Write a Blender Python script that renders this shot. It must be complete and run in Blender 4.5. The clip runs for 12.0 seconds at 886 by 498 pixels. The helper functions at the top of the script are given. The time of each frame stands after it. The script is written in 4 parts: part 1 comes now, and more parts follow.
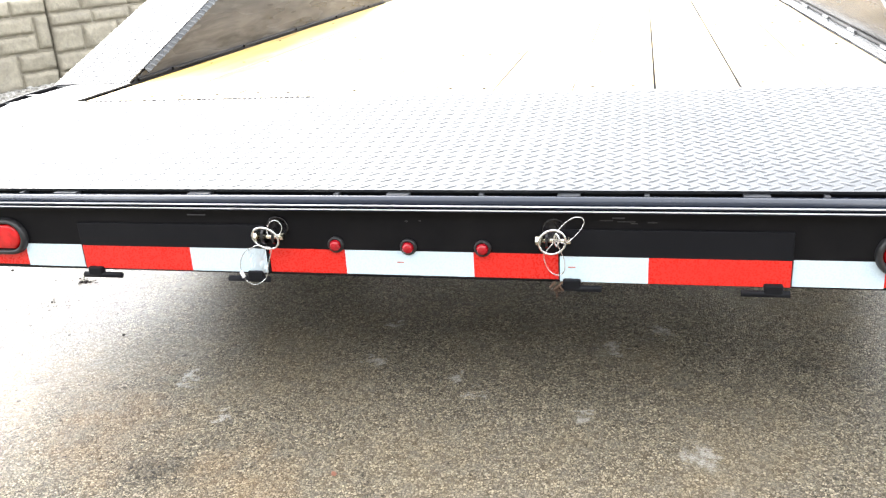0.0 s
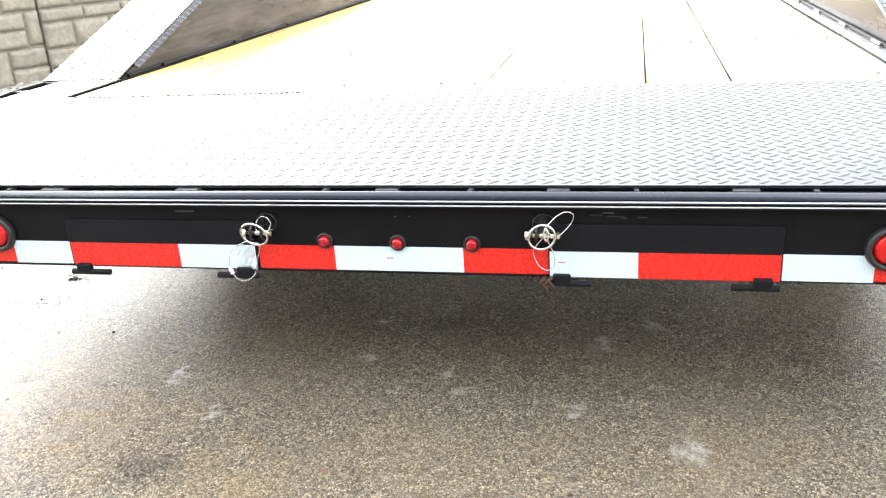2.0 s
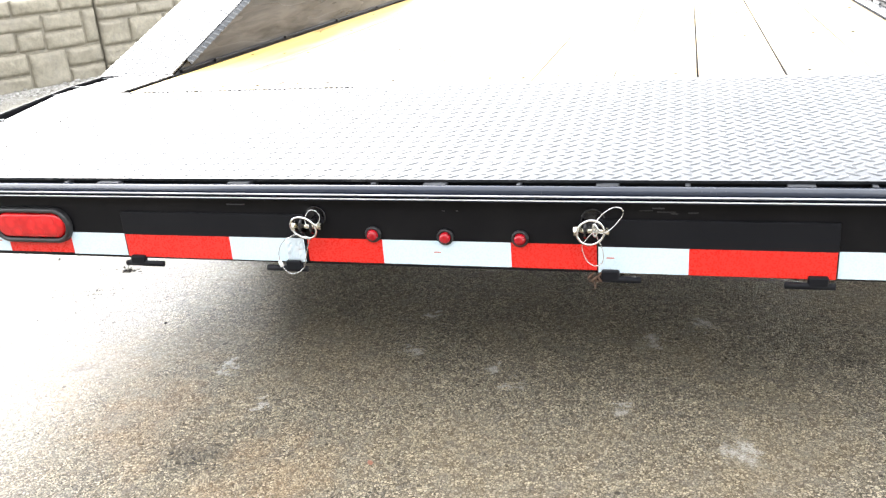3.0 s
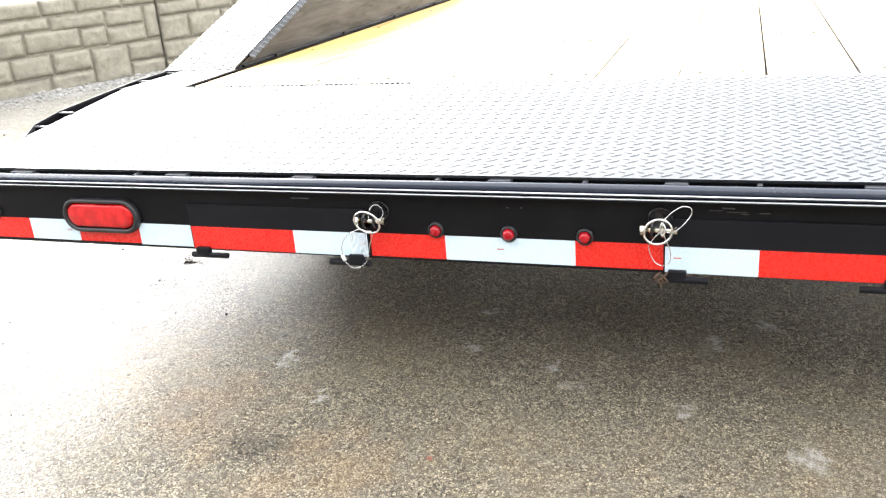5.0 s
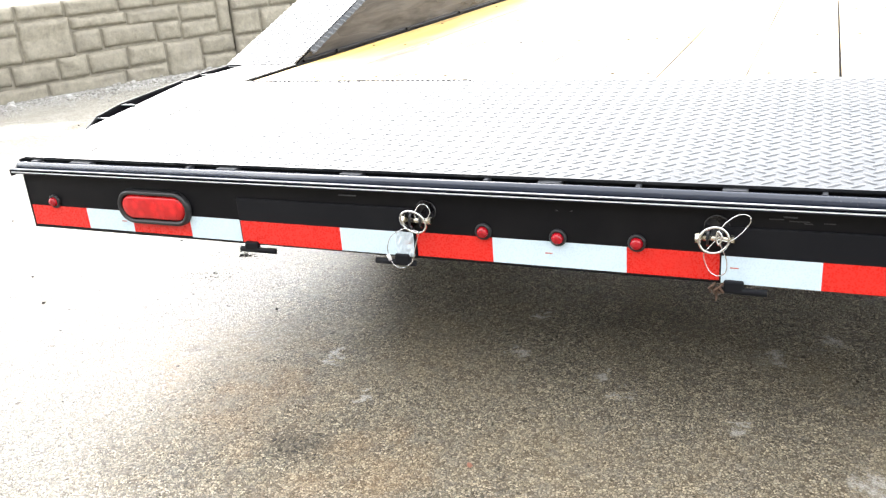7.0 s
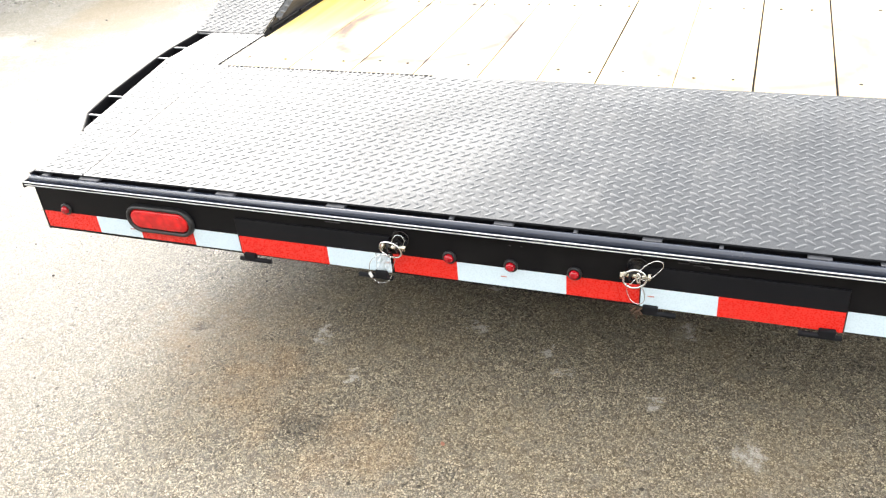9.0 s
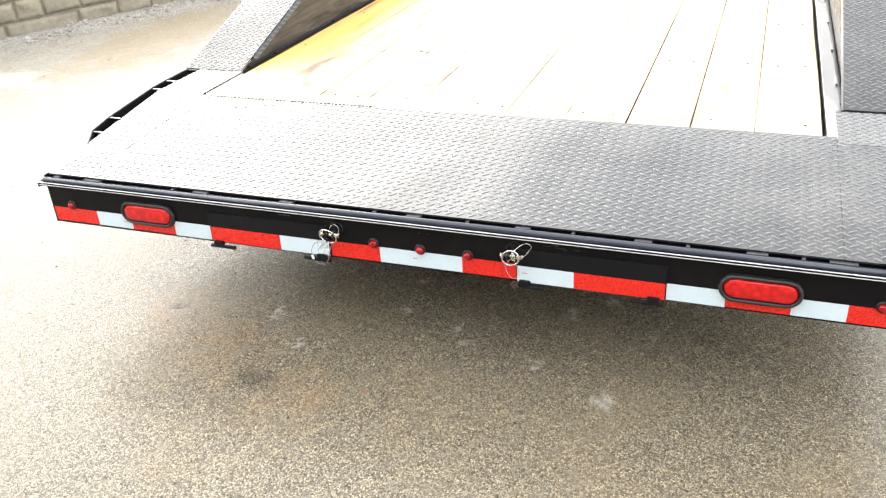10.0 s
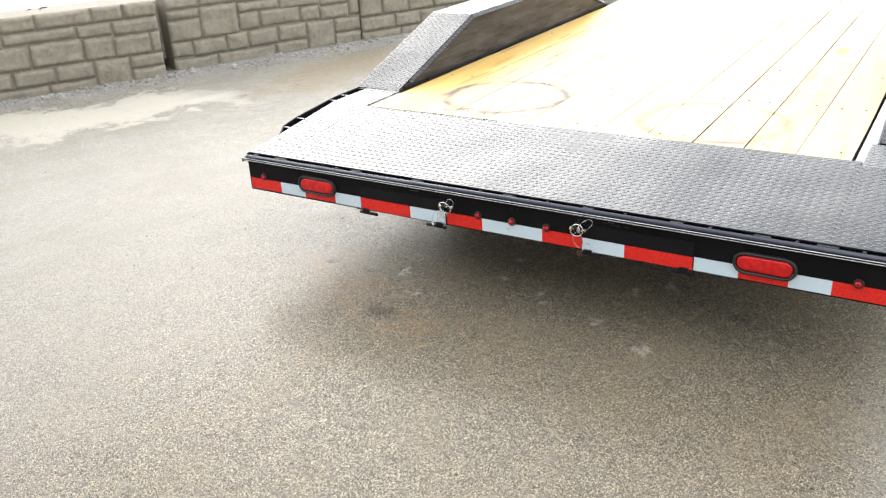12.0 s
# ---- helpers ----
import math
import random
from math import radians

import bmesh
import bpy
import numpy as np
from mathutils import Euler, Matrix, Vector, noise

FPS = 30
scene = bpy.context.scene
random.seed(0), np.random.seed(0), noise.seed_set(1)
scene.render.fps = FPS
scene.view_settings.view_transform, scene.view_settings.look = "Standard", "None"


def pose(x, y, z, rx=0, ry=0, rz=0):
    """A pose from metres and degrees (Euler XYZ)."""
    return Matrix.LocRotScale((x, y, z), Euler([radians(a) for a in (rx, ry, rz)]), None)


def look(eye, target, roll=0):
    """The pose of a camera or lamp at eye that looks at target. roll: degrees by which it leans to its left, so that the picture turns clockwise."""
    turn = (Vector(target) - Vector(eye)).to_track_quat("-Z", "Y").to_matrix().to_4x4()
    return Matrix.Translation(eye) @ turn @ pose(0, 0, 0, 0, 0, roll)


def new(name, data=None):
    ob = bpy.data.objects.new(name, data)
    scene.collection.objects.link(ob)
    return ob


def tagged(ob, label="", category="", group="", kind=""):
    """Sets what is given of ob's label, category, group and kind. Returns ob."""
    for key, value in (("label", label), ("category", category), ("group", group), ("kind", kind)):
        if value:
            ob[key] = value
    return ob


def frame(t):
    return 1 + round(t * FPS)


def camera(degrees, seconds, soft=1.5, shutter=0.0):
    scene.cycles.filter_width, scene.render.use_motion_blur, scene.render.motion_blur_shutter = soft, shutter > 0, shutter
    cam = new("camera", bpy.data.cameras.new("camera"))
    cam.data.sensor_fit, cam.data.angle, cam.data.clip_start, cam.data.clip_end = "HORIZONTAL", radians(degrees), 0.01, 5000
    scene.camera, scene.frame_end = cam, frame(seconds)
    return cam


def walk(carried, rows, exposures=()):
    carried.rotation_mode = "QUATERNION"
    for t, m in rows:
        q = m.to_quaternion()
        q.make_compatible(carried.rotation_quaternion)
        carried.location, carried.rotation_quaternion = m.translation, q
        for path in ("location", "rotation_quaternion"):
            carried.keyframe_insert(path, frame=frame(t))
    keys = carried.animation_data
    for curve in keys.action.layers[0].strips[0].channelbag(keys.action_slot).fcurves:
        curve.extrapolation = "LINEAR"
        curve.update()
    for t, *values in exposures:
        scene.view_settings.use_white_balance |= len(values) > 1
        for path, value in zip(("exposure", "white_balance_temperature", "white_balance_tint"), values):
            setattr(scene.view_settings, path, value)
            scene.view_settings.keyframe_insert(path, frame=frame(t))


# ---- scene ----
cam = camera(54.9, 12.0, soft=1.25)
PATH = [
    (0, (0.403, -1.393, 0.888), (-0.04, 0.429, 0.192), -3.7),
    (0.5, (0.408, -1.388, 0.886), (0.001, 0.444, 0.192), -3.3),
    (1, (0.414, -1.384, 0.887), (0.038, 0.453, 0.189), -3.3),
    (1.5, (0.416, -1.381, 0.886), (0.031, 0.452, 0.186), -3.6),
    (2, (0.411, -1.386, 0.885), (-0.02, 0.435, 0.179), -3.8),
    (2.5, (0.413, -1.385, 0.882), (-0.075, 0.419, 0.17), -4.3),
    (3, (0.408, -1.387, 0.883), (-0.127, 0.405, 0.175), -4.5),
    (5, (0.379, -1.391, 0.883), (-0.261, 0.367, 0.176), -4.7),
    (5.5, (0.376, -1.397, 0.883), (-0.286, 0.352, 0.175), -4.8),
    (6, (0.375, -1.39, 0.881), (-0.313, 0.346, 0.166), -4.9),
    (6.5, (0.382, -1.379, 0.878), (-0.357, 0.343, 0.178), -5.1),
    (6.7, (0.388, -1.37, 0.874), (-0.381, 0.344, 0.187), -5.2),
    (8.3, (0.439, -1.216, 1.07), (-0.361, 0.335, 0.093), -5.9),
    (8.5, (0.434, -1.252, 1.16), (-0.329, 0.287, 0.136), -6.1),
    (9, (0.447, -1.452, 1.345), (-0.202, 0.124, 0.297), -5.3),
    (9.5, (0.57, -1.655, 1.418), (-0.099, -0.032, 0.459), -5.7),
    (10, (0.804, -1.876, 1.455), (0.16, -0.238, 0.506), -3.6),
    (10.5, (0.966, -2.132, 1.477), (0.322, -0.456, 0.594), -3.6),
    (11, (1.146, -2.343, 1.517), (0.406, -0.67, 0.709), -3.6),
    (11.5, (1.31, -2.443, 1.518), (0.432, -0.848, 0.69), -2.5),
    (12, (1.306, -2.509, 1.537), (0.324, -0.973, 0.715), -3.2),
]
walk(cam, [(t, look(eye, target, roll)) for t, eye, target, roll in PATH],
     exposures=[(0, 2.17, 6500, 10), (6.5, 2.06, 6500, 10), (8.5, 1.95, 6700, 10), (10.5, 1.74, 6900, 10), (11, 1.57, 6800, 10), (12, 1.26, 6600, 10)])

# ---- world, sun, exposure ----
SUN_AZ, SUN_EL = radians(-42), radians(32)      # from +y towards +x, and above the horizon
world = bpy.data.worlds.new("overcast_sky")
scene.world = world
world.use_nodes = True
wt = world.node_tree
wt.nodes.clear()
w_out = wt.nodes.new("ShaderNodeOutputWorld")
w_bg = wt.nodes.new("ShaderNodeBackground")
w_sky = wt.nodes.new("ShaderNodeTexSky")
w_hue = wt.nodes.new("ShaderNodeHueSaturation")
w_sky.sky_type = "NISHITA"
w_sky.sun_disc = False
w_sky.sun_elevation, w_sky.sun_rotation = SUN_EL, SUN_AZ
w_sky.air_density, w_sky.dust_density, w_sky.ozone_density = 1.0, 1.2, 1.0
w_hue.inputs["Saturation"].default_value = 0.3
w_hue.inputs["Value"].default_value = 1.35
w_bg.inputs["Strength"].default_value = 0.15
w_mix = wt.nodes.new("ShaderNodeMix")           # even cloud cover over the hazy sky
w_mix.data_type = "RGBA"
w_mix.inputs[0].default_value = 0.4
w_mix.inputs[7].default_value = (13.2, 13.3, 13.3, 1)
wt.links.new(w_sky.outputs[0], w_hue.inputs["Color"])
wt.links.new(w_hue.outputs[0], w_mix.inputs[6])
wt.links.new(w_mix.outputs[2], w_bg.inputs["Color"])
wt.links.new(w_bg.outputs[0], w_out.inputs["Surface"])

sun = new("sun", bpy.data.lights.new("sun", "SUN"))
sun.data.energy, sun.data.angle, sun.data.color = 0.42, radians(44), (1.0, 0.96, 0.9)
sun.matrix_world = look((math.sin(SUN_AZ) * 20 * math.cos(SUN_EL), math.cos(SUN_AZ) * 20 * math.cos(SUN_EL), 20 * math.sin(SUN_EL)), (0, 0, 0))


# ---- materials ----
class Nodes:
    """A small writer of node materials."""

    def __init__(self, name):
        self.m = bpy.data.materials.new(name)
        self.m.use_nodes = True
        self.t = self.m.node_tree
        self.b = self.t.nodes["Principled BSDF"]

    def put(self, sock, v):
        if isinstance(v, bpy.types.NodeSocket):
            self.t.links.new(v, sock)
        else:
            sock.default_value = v

    def n(self, kind, out=0, op="", clamp=False, **ins):
        node = self.t.nodes.new(kind)
        if op:
            node.operation = op
        if clamp:
            node.use_clamp = True
        for k, v in ins.items():
            self.put(node.inputs[int(k[1:])] if k[0] == "i" and k[1:].isdigit() else node.inputs[k.replace("_", " ")], v)
        return node.outputs[out]

    def math(self, op, a, b=0.0, clamp=False):
        return self.n("ShaderNodeMath", op=op, clamp=clamp, i0=a, i1=b)

    def mix(self, f, a, b):
        node = self.t.nodes.new("ShaderNodeMix")
        node.data_type = "RGBA"
        self.put(node.inputs[0], f)
        self.put(node.inputs[6], a if isinstance(a, bpy.types.NodeSocket) else (*a, 1))
        self.put(node.inputs[7], b if isinstance(b, bpy.types.NodeSocket) else (*b, 1))
        return node.outputs[2]

    def place(self):
        return self.n("ShaderNodeNewGeometry")

    def scaled(self, vec, s):
        return self.n("ShaderNodeVectorMath", op="MULTIPLY", i0=vec, i1=s)

    def noise(self, vec, scale, detail=4.0, rough=0.55, warp=0.0):
        return self.n("ShaderNodeTexNoise", Vector=vec, Scale=scale, Detail=detail, Roughness=rough, Distortion=warp)

    def range(self, v, a, b, c=0.0, d=1.0):
        return self.n("ShaderNodeMapRange", i0=v, i1=a, i2=b, i3=c, i4=d)

    def bump(self, h, strength, dist):
        self.put(self.b.inputs["Normal"], self.n("ShaderNodeBump", Strength=strength, Distance=dist, Height=h))

    def end(self, color=None, rough=None, metal=0.0, ior=None):
        if color is not None:
            self.put(self.b.inputs["Base Color"], color if isinstance(color, bpy.types.NodeSocket) else (*color, 1))
        if rough is not None:
            self.put(self.b.inputs["Roughness"], rough)
        self.b.inputs["Metallic"].default_value = metal
        if ior:
            self.b.inputs["IOR"].default_value = ior
        return self.m


def black_paint(name, base, rough, dust=0.08, scale=6.0, gloss=0.5):
    m = Nodes(name)
    p = m.place()
    big, fine = m.noise(p, scale, 5.0), m.noise(p, 180.0, 3.0)
    grime = m.range(big, 0.48, 0.72, 0.0, dust)
    col = m.mix(grime, base, (0.22, 0.2, 0.18))
    r = m.math("ADD", m.range(big, 0.3, 0.7, rough - 0.06, rough + 0.1), m.range(fine, 0.3, 0.7, -0.03, 0.03))
    m.bump(fine, 0.08, 0.001)
    m.b.inputs["Specular IOR Level"].default_value = gloss
    return m.end(col, r)


def streaked(name):
    """Smooth dusty black paint, the deck's reflected streaks put into its colour."""
    m = Nodes(name)
    p = m.scaled(m.place(), (1.0, 0.12, 1.0))
    a, b = m.noise(p, 30.0, 5.0, 0.6, 0.5), m.noise(p, 7.0, 3.0)
    col = m.mix(m.range(a, 0.36, 0.66, 0.1, 0.8), (0.012, 0.012, 0.013), (0.085, 0.08, 0.078))
    m.bump(a, 0.03, 0.001)
    m.b.inputs["Specular IOR Level"].default_value = 0.09
    return m.end(col, m.range(b, 0.3, 0.7, 0.2, 0.36))


def tread_paint(name, base, dusty, rough, gloss):
    m = Nodes(name)
    p = m.place()
    big, mid, fine = m.noise(p, 2.2, 4.0), m.noise(p, 14.0, 5.0, 0.65), m.noise(p, 320.0, 2.0)
    smear = m.noise(m.scaled(p, (1.0, 0.25, 1.0)), 9.0, 6.0, 0.7, 0.6)
    dust = m.math("ADD", m.range(m.math("MULTIPLY", big, mid), 0.18, 0.42, 0.0, 0.4), m.range(smear, 0.5, 0.75, 0.0, 0.35))
    col = m.mix(dust, base, dusty)
    r = m.math("ADD", m.range(mid, 0.3, 0.7, rough - 0.06, rough + 0.06), m.range(smear, 0.35, 0.7, -0.05, 0.09))
    r = m.math("ADD", r, m.range(fine, 0.3, 0.7, -0.03, 0.03))
    # rolled sheet is never quite flat
    sag = m.n("ShaderNodeBump", Strength=1.0, Distance=0.022, Height=m.noise(p, 2.1, 1.0))
    m.put(m.b.inputs["Normal"], m.n("ShaderNodeBump", Strength=0.07, Distance=0.001, Height=m.math("ADD", fine, mid), Normal=sag))
    m.b.inputs["Specular IOR Level"].default_value = gloss
    m.b.inputs["Specular Tint"].default_value = (0.85, 0.925, 1.0, 1)
    return m.end(col, r)


def wood():
    m = Nodes("wet_yellow_pine")
    p = m.place()
    rnd = m.n("ShaderNodeObjectInfo", 5)
    shift = m.n("ShaderNodeVectorMath", op="ADD", i0=p, i1=m.n("ShaderNodeCombineXYZ", X=m.math("MULTIPLY", rnd, 7.0), Y=m.math("MULTIPLY", rnd, 31.0), Z=0.0))
    streak = m.scaled(shift, (1.0, 0.07, 1.0))
    grain = m.noise(streak, 60.0, 6.0, 0.6, 0.4)
    broad = m.noise(streak, 12.0, 3.0, 0.5, 1.2)
    blot = m.noise(shift, 3.0, 4.0)
    knot = m.n("ShaderNodeTexVoronoi", 0, Vector=m.scaled(shift, (1.0, 0.6, 1.0)), Scale=2.6)
    col = m.mix(m.range(grain, 0.35, 0.65), (0.56, 0.38, 0.16), (0.7, 0.53, 0.29))
    col = m.mix(m.range(broad, 0.45, 0.72, 0.0, 0.65), col, (0.4, 0.2, 0.06))
    col = m.mix(m.range(blot, 0.35, 0.7, 0.0, 0.55), col, (0.62, 0.5, 0.3))
    col = m.mix(m.range(knot, 0.05, 0.02), col, (0.12, 0.05, 0.02))
    # lack of sky glare beside the left fender, put into the boards as amber
    amber = m.math("MULTIPLY", m.range(m.n("ShaderNodeSeparateXYZ", 0, Vector=p), -0.6, -0.95), m.range(broad, 0.3, 0.7, 0.35, 0.95))
    col = m.mix(amber, col, (0.6, 0.385, 0.085))
    rag = m.range(m.noise(streak, 22.0, 5.0, 0.65), 0.25, 0.75, -0.5, 0.5)
    for cx, cy, a, b, turn, tone in ((-0.64, 0.79, 0.085, 0.025, 0.7, (0.1, 0.05, 0.045)), (-0.70, 0.755, 0.05, 0.016, 0.9, (0.3, 0.17, 0.06)), (-0.875, 1.0, 0.03, 0.05, 0.1, (0.3, 0.14, 0.06)), (-0.86, 1.1, 0.012, 0.3, -0.15, (0.36, 0.2, 0.06)),
                                   (0.7, 2.55, 0.05, 0.12, 0.1, (0.55, 0.36, 0.06)), (0.655, 1.91, 0.035, 0.1, 0.1, (0.58, 0.4, 0.1)), (-0.95, 1.75, 0.03, 0.2, 0.05, (0.45, 0.25, 0.06)), (0.56, 0.72, 0.16, 0.022, 0.1, (0.26, 0.2, 0.2)), (-0.78, 1.55, 0.014, 0.16, 0.06, (0.3, 0.16, 0.06)), (-0.72, 2.0, 0.012, 0.14, 0.02, (0.34, 0.18, 0.07)), (-0.66, 1.75, 0.02, 0.05, 0.3, (0.3, 0.17, 0.08)), (-0.9, 1.35, 0.02, 0.22, -0.04, (0.42, 0.24, 0.07)),
                                   (-1.07, 2.1, 0.014, 0.2, 0.02, (0.3, 0.15, 0.05)), (-0.905, 2.51, 0.012, 0.15, 0.03, (0.28, 0.14, 0.05)), (-0.73, 2.47, 0.012, 0.1, 0.0, (0.32, 0.16, 0.06)), (-0.77, 1.4, 0.03, 0.014, 0.5, (0.26, 0.14, 0.06)), (-0.81, 0.84, 0.03, 0.012, 0.6, (0.22, 0.12, 0.07))):
        rel = m.n("ShaderNodeVectorRotate", Vector=m.n("ShaderNodeVectorMath", op="SUBTRACT", i0=p, i1=(cx, cy, 0.509)), Angle=-turn)
        d = m.n("ShaderNodeVectorMath", 1, op="LENGTH", i0=m.scaled(rel, (1 / a, 1 / b, 0.0)))
        col = m.mix(m.math("MULTIPLY", m.range(m.math("ADD", d, rag), 1.0, 0.4), 0.8), col, tone)
    # ring marks left on the boards by round things that stood there
    wob = m.range(m.noise(p, 7.0, 3.0), 0.0, 1.0, -0.03, 0.03)
    for cx, cy, r, much in ((-0.57, 1.06, 0.285, 0.92), (0.43, 0.98, 0.29, 0.6)):
        d = m.n("ShaderNodeVectorMath", 1, op="DISTANCE", i0=p, i1=(cx, cy, 0.509))
        d = m.math("ADD", d, wob)
        ring = m.math("MULTIPLY", m.range(m.math("ABSOLUTE", m.math("SUBTRACT", d, r)), 0.036, 0.008), m.range(m.noise(p, 6.0, 4.0), 0.28, 0.5))
        col = m.mix(m.math("MULTIPLY", ring, much), col, (0.07, 0.045, 0.045))
    rough = m.math("ADD", m.range(blot, 0.3, 0.7, 0.34, 0.48), m.range(grain, 0.3, 0.7, 0.0, 0.07))
    m.bump(m.math("ADD", grain, m.math("MULTIPLY", broad, 0.5)), 0.18, 0.002)
    m.b.inputs["Specular IOR Level"].default_value = 0.21
    return m.end(col, rough)


STAINS = [(-0.163, 0.225, 0.028), (0.091, 0.108, 0.022), (0.52, -0.063, 0.042), (-0.544, 0.094, 0.03), (-0.406, -0.047, 0.014), (0.315, 0.037, 0.024),
          (-0.165, 0.406, 0.014), (0.36, 0.33, 0.03), (0.46, 0.43, 0.03), (0.03, 0.16, 0.018), (-0.56, 0.12, 0.016)]


def asphalt():
    m = Nodes("wet_worn_asphalt")
    p = m.place()
    warp = m.n("ShaderNodeVectorMath", op="ADD", i0=p, i1=m.scaled(m.n("ShaderNodeTexNoise", 1, Vector=p, Scale=110.0), (0.004, 0.004, 0.0)))

    def cells(scale, feature="F1"):
        v = m.t.nodes.new("ShaderNodeTexVoronoi")
        v.feature = feature
        m.put(v.inputs["Vector"], warp)
        v.inputs["Scale"].default_value = scale
        return v.outputs

    stones, rims, small = cells(215.0), cells(215.0, "DISTANCE_TO_EDGE"), cells(400.0)
    tone = m.n("ShaderNodeSeparateColor", 0, Color=stones["Color"])
    tone2 = m.n("ShaderNodeSeparateColor", 1, Color=stones["Color"])
    tone3 = m.n("ShaderNodeSeparateColor", 2, Color=stones["Color"])
    grit = m.n("ShaderNodeSeparateColor", 0, Color=small["Color"])
    big, mid = m.noise(p, 0.55, 4.0), m.noise(p, 2.6, 5.0, 0.6)
    patch, fine = m.noise(p, 17.0, 4.0, 0.6), m.noise(p, 420.0, 3.0)
    pit = m.range(rims["Distance"], 0.13, 0.02)
    # tan, grey and a few pale stones in dark binder
    col = m.mix(tone, (0.165, 0.139, 0.1), (0.56, 0.484, 0.35))
    col = m.mix(m.range(tone2, 0.55, 1.0, 0.0, 0.65), col, (0.15, 0.145, 0.135))
    col = m.mix(m.range(tone3, 0.92, 0.98, 0.0, 0.5), col, (0.5, 0.46, 0.37))
    col = m.mix(m.range(tone3, 0.14, 0.05, 0.0, 0.65), col, (0.035, 0.031, 0.027))
    col = m.mix(m.range(patch, 0.3, 0.7, 0.0, 0.45), col, (0.1, 0.088, 0.068))
    col = m.mix(m.math("MULTIPLY", pit, 0.92), col, (0.016, 0.0145, 0.012))
    col = m.mix(m.range(grit, 0.8, 0.97, 0.0, 0.35), col, (0.03, 0.028, 0.025))
    col = m.mix(m.range(mid, 0.45, 0.7, 0.0, 0.3), col, (0.2, 0.145, 0.075))
    for sx, sy, r in ((-0.85, 0.05, 0.3), (-0.62, -0.12, 0.22), (-0.3, -0.27, 0.16), (-0.97, 0.03, 0.12)):
        d = m.n("ShaderNodeVectorMath", 1, op="DISTANCE", i0=p, i1=(sx, sy, 0.0))
        d = m.math("ADD", d, m.range(m.noise(p, 9.0, 5.0, 0.65), 0.25, 0.75, -0.16, 0.16))
        col = m.mix(m.math("MULTIPLY", m.range(d, r, r * 0.2, 0.0, 0.24), m.range(pit, 0.0, 1.0, 1.0, 0.3)), col, (0.33, 0.2, 0.095))
    # pale dried silt in the pits, thickened beside the trailer to paint in sky glare
    x = m.n("ShaderNodeSeparateXYZ", 0, Vector=p)
    y = m.n("ShaderNodeSeparateXYZ", 1, Vector=p)
    side = m.math("MAXIMUM", m.math("ADD", m.range(x, -0.45, -1.4, 0.0, 0.48), m.range(x, -1.5, -3.6, 0.0, 0.3)), m.range(x, 1.1, 1.55, 0.0, 0.75))
    silt = m.math("ADD", side, m.math("ADD", m.range(mid, 0.3, 0.7, -0.1, 0.1), m.range(patch, 0.3, 0.7, -0.14, 0.14)))
    silt = m.math("MULTIPLY", m.math("MAXIMUM", silt, 0.0), m.range(tone, 0.0, 1.0, 0.45, 1.2))
    silt = m.math("MINIMUM", m.math("MULTIPLY", silt, m.range(fine, 0.25, 0.65, 0.6, 1.1)), 0.78)
    col = m.mix(silt, col, (0.33, 0.322, 0.297))
    # tan drifts drawn out along the wall's line
    drift = m.n("ShaderNodeVectorRotate", Vector=p, Angle=0.44)
    drift = m.noise(m.scaled(drift, (1.5, 0.4, 1.0)), 3.2, 8.0, 0.7)
    drift = m.math("MULTIPLY", m.range(drift, 0.48, 0.6, 0.0, 0.34), m.math("MAXIMUM", m.range(x, -0.9, -2.0), m.range(x, 1.3, 1.7)))
    col = m.mix(drift, col, (0.185, 0.162, 0.118))
    # smooth mud swath in front of the wall
    lane = m.math("SUBTRACT", m.math("MULTIPLY", m.math("ADD", x, 4.14), 0.875), m.math("MULTIPLY", m.math("ADD", y, -0.61), 0.484))
    lane = m.math("ADD", m.math("ABSOLUTE", m.math("ADD", lane, 0.3)), m.range(m.noise(p, 2.4, 8.0, 0.72), 0.3, 0.7, -0.38, 0.38))
    mud = m.range(lane, 0.46, 0.32)
    mud = m.math("MULTIPLY", m.math("MULTIPLY", mud, m.range(x, -3.0, -3.3)), m.range(m.math("ADD", y, m.range(mid, 0.3, 0.7, -0.3, 0.3)), 2.25, 1.9))
    mud = m.math("MULTIPLY", mud, m.range(m.noise(p, 9.0, 6.0, 0.7), 0.25, 0.5, 0.55, 1.0))
    col = m.mix(m.math("MULTIPLY", mud, 0.85), col, (0.38, 0.36, 0.305))
    # grey stone dust along the wall foot and a tan damp patch beyond the swath
    off = m.math("SUBTRACT", m.math("MULTIPLY", m.math("ADD", x, 4.666), 0.905), m.math("MULTIPLY", m.math("ADD", y, -2.626), 0.426))
    off = m.math("ADD", off, m.range(m.noise(p, 5.0, 7.0, 0.7), 0.3, 0.7, -0.24, 0.24))
    dusty = m.math("MULTIPLY", m.range(off, 0.46, 0.2), m.range(m.noise(p, 30.0, 5.0, 0.7), 0.3, 0.6, 0.35, 0.9))
    col = m.mix(dusty, col, (0.33, 0.325, 0.315))
    damp = m.n("ShaderNodeVectorMath", 1, op="LENGTH", i0=m.scaled(m.n("ShaderNodeVectorMath", op="SUBTRACT", i0=p, i1=(-3.25, 3.15, 0.0)), (1.5, 0.75, 1.0)))
    damp = m.math("ADD", damp, m.range(m.noise(p, 2.3, 7.0, 0.7), 0.3, 0.7, -0.35, 0.35))
    col = m.mix(m.math("MULTIPLY", m.range(damp, 0.75, 0.45), 0.6), col, (0.235, 0.19, 0.125))
